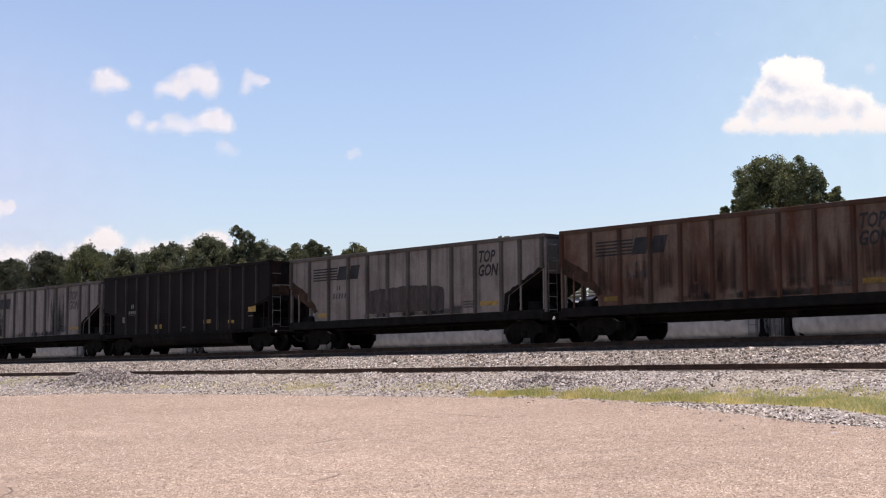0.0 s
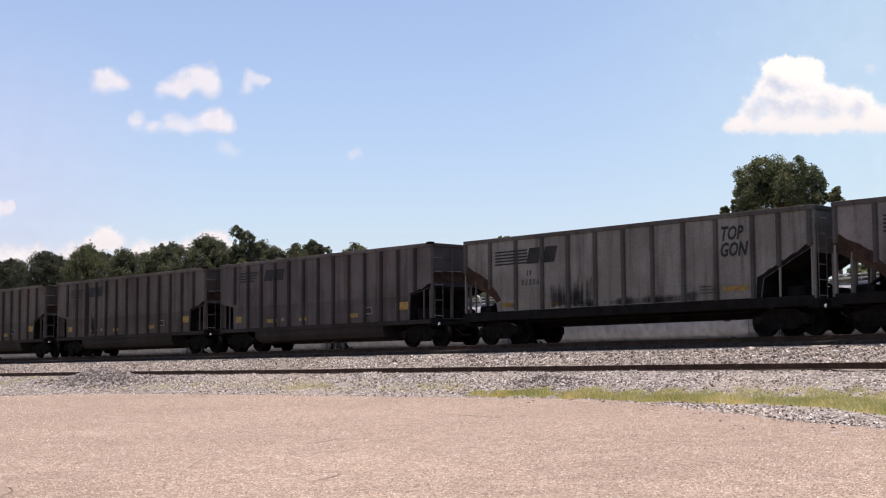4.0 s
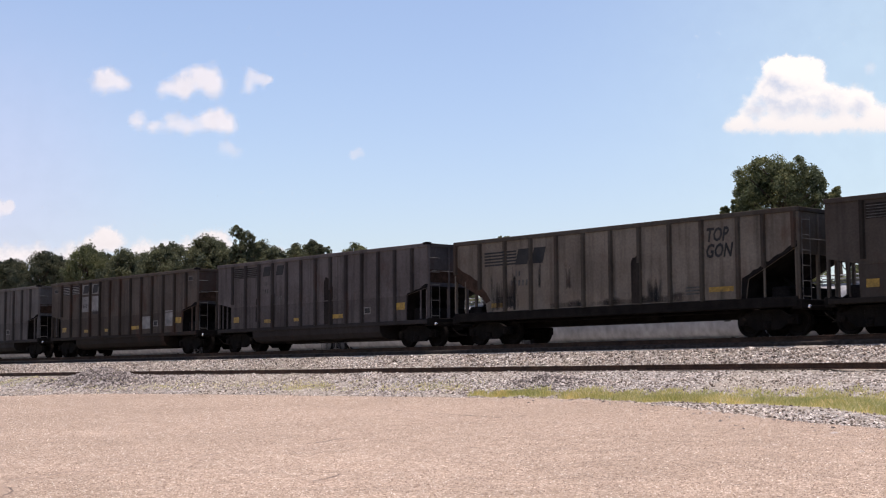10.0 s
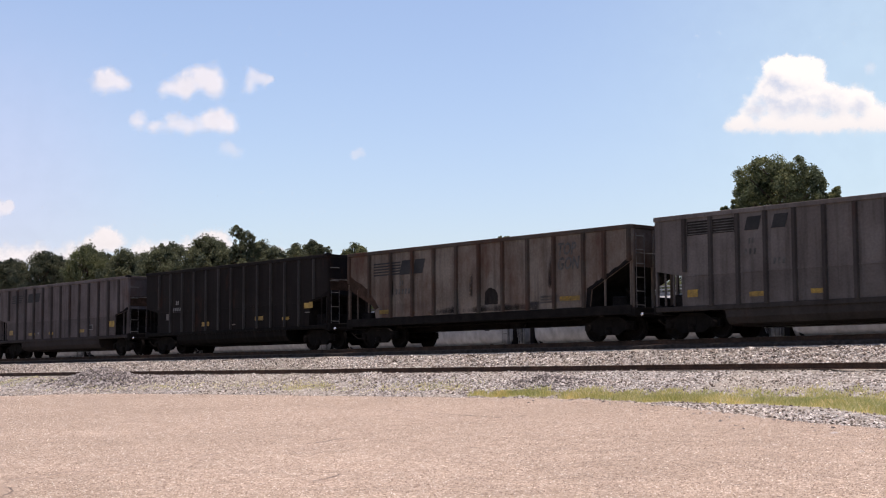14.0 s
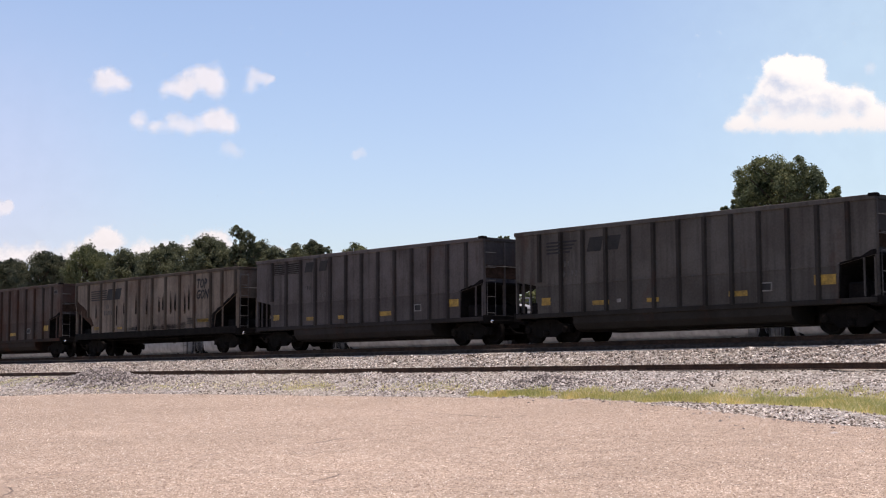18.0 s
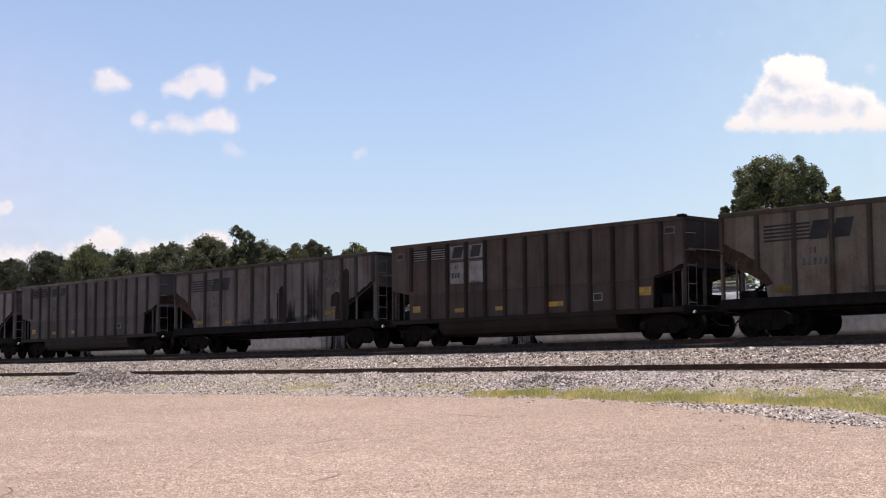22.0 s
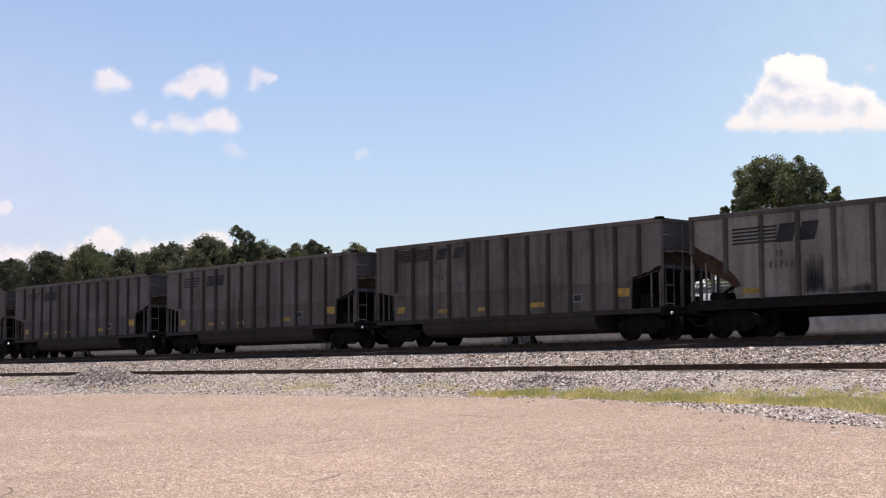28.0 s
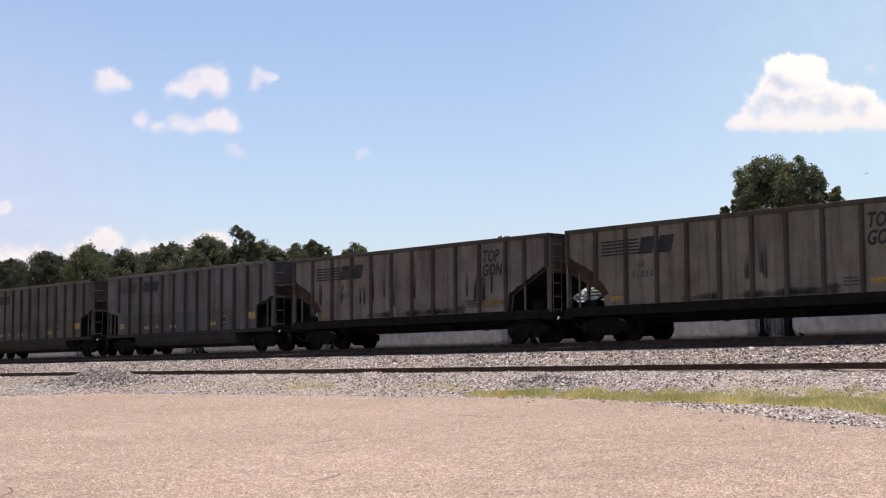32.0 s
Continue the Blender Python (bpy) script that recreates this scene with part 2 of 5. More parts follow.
BLOTCH = blotch("rust_blotch", (0.022, 0.012, 0.009), 0.62)
SOOT = grime("soot_stain", (0.02, 0.017, 0.016), 0.62, 1.4)
RUST = grime("rust_stain", (0.038, 0.02, 0.013), 0.42, 1.35)
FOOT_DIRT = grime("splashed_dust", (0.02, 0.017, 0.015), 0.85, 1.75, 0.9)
RUST_DEEP = grime("deep_rust_streak", (0.035, 0.016, 0.009), 0.58, 1.2)
CRACK = noisy("dark_crack_filler", (0.08, 0.058, 0.047), (0.16, 0.118, 0.095), 5.0, 0.95)

# ---- mesh helpers ----


def mesh_of(name, verts, faces, mats=(), smooth=False):
    me = bpy.data.meshes.new(name)
    me.from_pydata(verts, [], faces)
    for m in mats:
        me.materials.append(m)
    if smooth:
        me.polygons.foreach_set("use_smooth", [True] * len(me.polygons))
    me.update()
    return me


def part(name, bm, material, parent, label="", smooth=False):
    """One mesh object under a thing or under a part."""
    me = bpy.data.meshes.new(name)
    bm.to_mesh(me)
    bm.free()
    me.materials.append(material)
    if smooth:
        me.polygons.foreach_set("use_smooth", [True] * len(me.polygons))
    ob = new(name, me)
    ob.parent = parent
    return tagged(ob, label)


def again(ob, x=0.0, y=0.0, z=0.0, rz=0.0):
    """One more part like ob, on the same mesh."""
    o = new(ob.name.split(".")[0], ob.data)
    o.parent = ob.parent
    o.matrix_basis = pose(x, y, z, 0, 0, rz)
    if "label" in ob:
        o["label"] = ob["label"]
    return o


def box(bm, x0, x1, y0, y1, z0, z1, bevel=0.0):
    vs = [bm.verts.new((x, y, z)) for x in (x0, x1) for y in (y0, y1) for z in (z0, z1)]
    fs = [bm.faces.new([vs[i] for i in f]) for f in ((0, 1, 3, 2), (4, 6, 7, 5), (0, 4, 5, 1), (2, 3, 7, 6), (0, 2, 6, 4), (1, 5, 7, 3))]
    if bevel:
        bmesh.ops.bevel(bm, geom=list({e for f in fs for e in f.edges}), offset=bevel, segments=1, affect="EDGES")
    return bm


def boxed(*size, bevel=0.0):
    return box(bmesh.new(), *size, bevel=bevel)


def prism(bm, outline, y0, y1):
    """A flat outline of (x, z) with thickness along y."""
    a = [bm.verts.new((x, y0, z)) for x, z in outline]
    b = [bm.verts.new((x, y1, z)) for x, z in outline]
    n = len(outline)
    bm.faces.new(a), bm.faces.new(b[::-1])
    for i in range(n):
        bm.faces.new((a[(i + 1) % n], a[i], b[i], b[(i + 1) % n]))
    bmesh.ops.recalc_face_normals(bm, faces=bm.faces[:])
    return bm


def lathe(bm, profile, axis="y", steps=20, centre=(0, 0, 0)):
    """A turned body: (radius, place along the axis) pairs."""
    rings = []
    for r, s in profile:
        ring = []
        for i in range(steps):
            a = 2 * math.pi * i / steps
            c, d = r * math.cos(a), r * math.sin(a)
            p = {"y": (c, s, d), "x": (s, c, d), "z": (c, d, s)}[axis]
            ring.append(bm.verts.new(Vector(p) + Vector(centre)))
        rings.append(ring)
    for a, b in zip(rings, rings[1:]):
        for i in range(steps):
            bm.faces.new((a[i], a[(i + 1) % steps], b[(i + 1) % steps], b[i]))
    bm.faces.new(rings[0][::-1]), bm.faces.new(rings[-1])
    bmesh.ops.recalc_face_normals(bm, faces=bm.faces[:])
    return bm


def bar(bm, p, q, r, sides=6):
    """A round rod from p to q."""
    p, q = Vector(p), Vector(q)
    d = (q - p).normalized()
    u = d.orthogonal().normalized()
    w = d.cross(u)
    rings = [[bm.verts.new(o + r * (math.cos(2 * math.pi * i / sides) * u + math.sin(2 * math.pi * i / sides) * w)) for i in range(sides)] for o in (p, q)]
    for i in range(sides):
        bm.faces.new((rings[0][i], rings[0][(i + 1) % sides], rings[1][(i + 1) % sides], rings[1][i]))
    bm.faces.new(rings[0][::-1]), bm.faces.new(rings[1])
    return bm


# ---- the lie of the land ----
PROFILE = [(-600, -0.9), (-30, -0.9), (0, 0.0), (29, 0.87), (30.4, 1.12), (31.8, 1.44), (32.45, 1.62), (33.0, 1.665), (34.7, 1.63), (36.0, 2.26), (36.3, 2.36),
           (36.7, 2.40), (39.6, 2.40), (39.95, 2.38), (41.8, 1.75), (47, 1.7), (49.0, 1.92), (55.0, 1.92), (58, 1.35), (120, 1.3), (4500, 1.3)]
HEAPS = [(-57.5, 31.3, 2.6, 0.75, 0.62), (-63.5, 31.2, 3.0, 0.7, 0.25), (-29.9, 31.0, 1.0, 0.5, 0.28), (-36.5, 31.6, 3.2, 0.5, 0.16), (-42.5, 31.4, 1.5, 0.5, 0.1), (-18.0, 32.2, 7.5, 0.5, -0.15)]


CRACKS = [[(-16.77, 7.81), (-16.86, 8.18), (-17.27, 9.21), (-17.49, 10.17), (-18.23, 12.03)], [(-18.43, 13.19), (-18.62, 13.77), (-19.44, 15.45)], [(-13.25, 9.95), (-13.84, 10.83)],
          [(-14.84, 6.91), (-15.35, 7.29), (-16.14, 7.55)], [(-32.5, 23.64), (-27.09, 22.57), (-24.08, 21.61), (-21.08, 20.71), (-21.6, 21.89)]]


def land(x, y):
    """The ground's height."""
    ys, zs = zip(*PROFILE)
    z = float(np.interp(y, ys, zs))
    for hx, hy, sx, sy, h in HEAPS:
        z += h * math.exp(-(((x - hx) / sx) ** 2 + ((y - hy) / sy) ** 2))
    if 27 < y < 36.4:
        z += 0.05 * noise.noise((x * 0.9, y * 1.3, 0.0)) + 0.03 * noise.noise((x * 3.1, y * 3.1, 4.0))
    return z


def ground():
    xs = [-2500, -900, -400, -200, -140, -110] + [-95 + 0.5 * i for i in range(191)] + [5, 20, 60, 200, 900, 2500]
    ys = [-600, -200, -60, -30, -10, 0, 5, 10, 14, 17, 19, 20, 21, 22, 23, 24, 25, 26, 27, 28] + [28.4 + 0.25 * i for i in range(34)]
    ys += [36.95, 38, 39.95, 40.8, 41.8, 44, 47, 49, 52, 55, 58, 75, 120, 300, 900, 2500, 4500]
    nx = len(xs)
    verts = [(x, y, land(x, y)) for y in ys for x in xs]
    faces = [(j * nx + i, j * nx + i + 1, (j + 1) * nx + i + 1, (j + 1) * nx + i) for j in range(len(ys) - 1) for i in range(nx - 1)]
    tagged(new("ground", mesh_of("ground", verts, faces, [EARTH], True)), "grey gravelly railway ground with dry soil and sparse grass", "ground", kind="structure")


EDGE = [(-400, 21), (-120, 22), (-75, 24.6), (-56.4, 26.2), (-55, 28.4), (-49, 30.6), (-39.4, 30.4), (-31, 29.3), (-27.2, 28.9), (-24.5, 28.1), (-21, 26), (-17.7, 23.8), (-15.6, 22.4), (-13.6, 21.2), (-12.8, 20.9), (-11, 19.6), (-8, 17.0), (0, 13), (30, 8), (200, 6)]


def edge_of_lot(x):
    return float(np.interp(x, *zip(*EDGE))) + 0.12 * noise.noise((x * 0.7, 3.0, 0.0)) + 0.07 * noise.noise((x * 2.9, 9.0, 0.0))


def pavement():
    xs = [-400, -250, -160, -120, -100] + [-90 + 0.4 * i for i in range(226)] + [2, 6, 12, 30, 80, 200]
    rows = 26
    verts, faces = [], []
    for x in xs:
        e = edge_of_lot(x)
        for j in range(rows):
            y = -60 + (e + 60) * (j / (rows - 2)) ** 0.5 if j < rows - 1 else e + 0.02
            z = 0.03 * max(y, -30) + 0.035 - (0.0 if j < rows - 2 else 0.015) if j < rows - 1 else 0.03 * y - 0.08
            verts.append((x, y, z))
    for i in range(len(xs) - 1):
        for j in range(rows - 1):
            a = i * rows + j
            faces.append((a, a + rows, a + rows + 1, a + 1))
    lot = new("pavement", mesh_of("pavement", verts, faces, [ASPHALT], False))
    tagged(lot, "sun-bleached pinkish asphalt lot with fine cracks", "pavement", kind="structure")
    # cracks: thin jagged ribbons
    for way in CRACKS:
        pts = []
        for (x0, y0), (x1, y1) in zip(way, way[1:]):
            n = max(2, int(math.hypot(x1 - x0, y1 - y0) / 0.18))
            for i in range(n):
                f = i / n
                pts.append((x0 + (x1 - x0) * f + random.uniform(-0.035, 0.035), y0 + (y1 - y0) * f + random.uniform(-0.035, 0.035)))
        vs, fs = [], []
        for i, (x, y) in enumerate(pts):
            w = (0.002 + 0.0009 * y) * (1.0 + 0.7 * noise.noise((x * 2, y * 2, 1.0)))
            dx, dy = pts[min(i + 1, len(pts) - 1)][0] - pts[max(i - 1, 0)][0], pts[min(i + 1, len(pts) - 1)][1] - pts[max(i - 1, 0)][1]
            d = math.hypot(dx, dy) or 1
            for s in (-1, 1):
                px, py = x - s * w * dy / d, y + s * w * dx / d
                vs.append((px, py, 0.03 * py + 0.042))
        fs = [(2 * i, 2 * i + 1, 2 * i + 3, 2 * i + 2) for i in range(len(pts) - 1)]
        c = new("crack", mesh_of("crack", vs, fs, [CRACK]))
        c.parent = lot


def scatter_stones(name, label, count, place, low, high, material, parent=None):
    """Many loose stones in one mesh; place() gives x, y."""
    rng = random.Random(hash(len(name)) % 1000 + count)
    verts, faces = [], []
    for _ in range(count):
        x, y = place(rng)
        r = rng.uniform(low, high) * (1.0 if rng.random() < 0.93 else 1.5)
        z = land(x, y) + r * 0.25
        a, k = rng.uniform(0, 6.28), len(verts)
        c, s = math.cos(a), math.sin(a)
        rx, ry, rz = r * rng.uniform(0.8, 1.3), r * rng.uniform(0.6, 1.0), r * rng.uniform(0.5, 0.85)
        tx, ty = rng.uniform(-0.3, 0.3), rng.uniform(-0.3, 0.3)
        for px, py, pz in ((1, 0, -0.1), (0.2, 1, 0.1), (-1, 0.1, 0), (-0.1, -1, -0.15), (0.1, 0.15, 1), (0, 0, -1), (0.62, 0.45, 0.66), (-0.6, -0.5, 0.62)):
            u, v = px * rx, py * ry
            verts.append((x + c * u - s * v, y + s * u + c * v, z + pz * rz + tx * u + ty * v))
        faces += [tuple(k + i for i in f) for f in ((0, 1, 6), (6, 1, 4), (0, 6, 4), (1, 2, 4), (2, 7, 4), (2, 3, 7), (7, 3, 4), (3, 0, 4), (1, 0, 5), (2, 1, 5), (3, 2, 5), (0, 3, 5))]
    ob = new(name, mesh_of(name, verts, faces, [material]))
    return tagged(ob, label, "gravel", kind="stuff")


def depth_x(rng, far=-88.0, near=-8.0):
    """More stones near the eye than far off."""
    return near + (far - near) * rng.random() ** 1.25


def gravel():
    scatter_stones("ballast_stones", "crushed grey and pink granite ballast on the main line shoulder", 33000, lambda r: (depth_x(r, -95, -13), 34.7 + 1.5 * r.random()), 0.018, 0.043, BALLAST)
    scatter_stones("siding_gravel", "loose grey gravel between the siding and the asphalt", 42000, lambda r: (lambda x: (x, 28.9 + 3.86 * r.random() if r.random() < 0.7 else edge_of_lot(x) + abs(r.gauss(0, 1.5))))(depth_x(r, -80, -6)), 0.012, 0.036, BALLAST)
    scatter_stones("slag_heap", "low heap of dark grey slag and stones by the siding", 2600, lambda r: (r.gauss(-57.3, 1.9), r.gauss(31.2, 0.5)), 0.03, 0.07, DARK_STONE)
    scatter_stones("loose_stones", "dark loose stones strewn on the edge of the asphalt", 120, lambda r: (lambda x: (x, edge_of_lot(x) - abs(r.gauss(0, 1.1))))(r.uniform(-30, -9)), 0.035, 0.06, DARK_STONE)
    scatter_stones("rubble_heap", "small heap of brown rubble beside the rail", 700, lambda r: (r.gauss(-29.9, 0.85), r.gauss(31.0, 0.3)), 0.02, 0.06, DARK_STONE)


def aggregate():
    """Stone chips standing out of the worn asphalt."""
    rng = random.Random(5)
    verts, faces = [], []
    # the chips have come away along the cracks
    bare = set()
    for way in CRACKS:
        for (x0, y0), (x1, y1) in zip(way, way[1:]):
            for i in range(400):
                x, y = x0 + (x1 - x0) * i / 399, y0 + (y1 - y0) * i / 399
                bare.update((round(x / 0.06) + a, round(y / 0.06) + b) for a in (-1, 0, 1) for b in (-1, 0, 1))
    for _ in range(135000):
        y = 6.5 + 25 * rng.random() ** 1.3
        x = -0.6 * y - 1.55 * y * rng.random()
        if y > edge_of_lot(x) - 0.05 or (round(x / 0.06), round(y / 0.06)) in bare:
            continue
        r = rng.uniform(0.006, 0.0125) * (0.75 + 0.02 * y)
        z, a, k = 0.03 * y + 0.0345, rng.uniform(0, 2), len(verts)
        for i in range(4):
            verts.append((x + r * math.cos(a + i * 1.571), y + r * math.sin(a + i * 1.571), z))
        verts.append((x + rng.uniform(-0.3, 0.3) * r, y + rng.uniform(-0.3, 0.3) * r, z + r * rng.uniform(0.6, 1.15)))
        faces += [(k, k + 1, k + 4), (k + 1, k + 2, k + 4), (k + 2, k + 3, k + 4), (k + 3, k, k + 4)]
    tagged(new("stone_chips", mesh_of("stone_chips", verts, faces, [CHIPS])), "small stone chips standing out of worn asphalt", "gravel", kind="stuff")


ground()
pavement()
gravel()
aggregate()

# ---- tracks ----
MAIN_Y, SIDE_Y, PARK_Y = 38.14, 33.54, 52.0
MAIN_RAIL, SIDE_RAIL, PARK_RAIL = 2.70, 1.83, 2.10
RAIL_SHAPE = [(-0.07, 0.0), (0.07, 0.0), (0.07, 0.014), (0.012, 0.03), (0.012, 0.128), (0.035, 0.14), (0.035, 0.165), (0.026, 0.172), (-0.026, 0.172), (-0.035, 0.165), (-0.035, 0.14), (-0.012, 0.128), (-0.012, 0.03), (-0.07, 0.014)]


def rail_bm(x0, x1, steps, wobble):
    bm = bmesh.new()
    rings = []
    for i in range(steps + 1):
        x = x0 + (x1 - x0) * i / steps
        dz = wobble * noise.noise((x * 0.12, 2.0, 0.0))
        rings.append([bm.verts.new((x, y, z + dz)) for y, z in RAIL_SHAPE])
    n = len(RAIL_SHAPE)
    for a, b in zip(rings, rings[1:]):
        for i in range(n):
            bm.faces.new((a[i], b[i], b[(i + 1) % n], a[(i + 1) % n]))
    bmesh.ops.recalc_face_normals(bm, faces=bm.faces[:])
    return bm


def track(name, label, y, rail_top, x0, x1, ties, buried):
    t = tagged(new(name), label, "railway track", kind="structure")
    t.location = (0, y, rail_top - 0.172)
    for s in (-1, 1):
        r = part("rail", rail_bm(x0, x1, int((x1 - x0) / 4), 0.025 if buried else 0.0), RAIL_RUST, t)
        r.location = (0, s * 0.7525, 0)
        part("rail_head", boxed(x0, x1, s * 0.7525 - 0.02, s * 0.7525 + 0.02, 0.1725, 0.1735), TREAD if not buried else RAIL_RUST, t)
    first = None
    for i in range(ties):
        x = -95 + i * 0.53
        if first is None:
            first = part("tie", boxed(-0.115, 0.115, -1.3, 1.3, -0.175, 0.0, bevel=0.012), TIE_WOOD, t)
            first.location = (x, 0, -0.004 - (0.22 if buried else 0))
        else:
            again(first, x, random.uniform(-0.03, 0.03), -0.004 - (0.22 if buried else 0), random.uniform(-0.6, 0.6))
    return t


# bed strip whose dark colour stands in for shade under the cars
tagged(part("track_bed", boxed(-1500, 1500, MAIN_Y - 1.66, MAIN_Y + 1.66, 2.0, 2.505, bevel=0.03), SHADED_BED, None), "dark ballast bed under the main track, shade put into its colour", "track bed", kind="structure")
track("main_track", "mainline railway track with worn steel rails on ballast", MAIN_Y, MAIN_RAIL, -1500, 1500, 165, False)
track("siding_track", "rusty siding track half buried in gravel", SIDE_Y, SIDE_RAIL, -600, 300, 150, True)
track("storage_track", "storage track beneath the parked white hopper cars", PARK_Y, PARK_RAIL, -600, 300, 120, True)

# ---- the coal cars ----
HALF_W = 1.56
RIB_W, RIB_D = 0.085, 0.09
HALVES = {"ribbed": 7.6, "tub": 7.3, "black": 7.34}
RIBS = {"black": [-6.08 + 1.04 * i for i in range(13)], "ribbed": [-6.2, -4.87, -3.55, -2.3, -1.03, 0.22, 1.47, 2.75, 4.05, 5.45, 6.4], "tub": [-6.08 + 1.04 * i for i in range(13)]}


def truck(parent, x):
    """A two-axle truck at x along the car."""
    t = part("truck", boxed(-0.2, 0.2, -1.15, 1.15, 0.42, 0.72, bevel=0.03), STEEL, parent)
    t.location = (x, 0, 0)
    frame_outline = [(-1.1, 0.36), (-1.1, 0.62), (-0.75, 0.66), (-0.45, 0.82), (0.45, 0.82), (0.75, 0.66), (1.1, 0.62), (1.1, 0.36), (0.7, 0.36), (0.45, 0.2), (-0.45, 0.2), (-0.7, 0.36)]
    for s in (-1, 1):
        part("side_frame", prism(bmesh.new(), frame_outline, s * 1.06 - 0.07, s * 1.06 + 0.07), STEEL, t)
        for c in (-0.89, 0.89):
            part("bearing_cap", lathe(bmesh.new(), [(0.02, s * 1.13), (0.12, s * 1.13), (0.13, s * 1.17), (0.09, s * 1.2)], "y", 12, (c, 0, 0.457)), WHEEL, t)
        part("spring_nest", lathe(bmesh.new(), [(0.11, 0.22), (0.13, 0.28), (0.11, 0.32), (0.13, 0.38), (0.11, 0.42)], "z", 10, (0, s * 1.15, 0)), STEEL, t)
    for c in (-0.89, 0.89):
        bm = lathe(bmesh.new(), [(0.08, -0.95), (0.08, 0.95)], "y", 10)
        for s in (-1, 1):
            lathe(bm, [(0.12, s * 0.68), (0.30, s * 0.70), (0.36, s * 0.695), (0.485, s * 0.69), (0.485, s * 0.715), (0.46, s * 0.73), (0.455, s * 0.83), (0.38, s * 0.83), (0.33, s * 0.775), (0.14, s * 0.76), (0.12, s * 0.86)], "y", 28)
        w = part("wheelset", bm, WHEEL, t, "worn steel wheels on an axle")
        w.location = (c, 0, 0.457)


def coupler(parent, s, half):
    x0, x1 = half - 0.4, 8.06
    bm = box(bmesh.new(), *sorted((s * x0, s * x1)), -0.1, 0.1, 0.78, 0.98, bevel=0.02)
    box(bm, *sorted((s * (x1 - 0.28), s * x1)), -0.17, 0.17, 0.72, 1.04, bevel=0.04)
    part("coupler", bm, STEEL, parent)
    hose = bmesh.new()
    pts = [(s * (half - 0.05), -0.35, 0.8), (s * (half + 0.2), -0.36, 0.6), (s * (half + 0.45), -0.3, 0.42), (s * 8.05, -0.2, 0.4)]
    for p, q in zip(pts, pts[1:]):
        bar(hose, p, q, 0.025)
    part("air_hose", hose, STEEL, parent)
    lever = bmesh.new()
    bar(lever, (s * (half + 0.25), -1.35, 0.86), (s * (half + 0.25), -0.1, 0.9), 0.016)
    lever_part = part("cut_lever", lever, STEEL, parent)
    if s > 0:
        # round polished end, added so that the coupling shows a sun glint
        part("lever_knob", lathe(bmesh.new(), [(0.02, -1.43), (0.055, -1.41), (0.07, -1.37), (0.055, -1.33), (0.02, -1.31)], "y", 12, (s * (half + 0.25), 0, 0.84)), POLISHED, lever_part, "polished steel knob added for its sun glint", True)


def ladder(parent, x, y, z0, z1, width, along):
    """Two stiles and rungs; along 'x' on a side, 'y' on an end."""
    bm = bmesh.new()
    for s in (0, width):
        p = (x + s, y, z0) if along == "x" else (x, y + s, z0)
        bar(bm, p, (p[0], p[1], z1), 0.012)
    n = max(2, int((z1 - z0) / 0.42))
    for i in range(n):
        z = z0 + 0.16 + (z1 - z0 - 0.25) * i / (n - 1)
        q = (x + width, y, z) if along == "x" else (x, y + width, z)
        bar(bm, (x, y, z), q, 0.016)
    part("ladder", bm, LADDER, parent, "worn steel ladder")


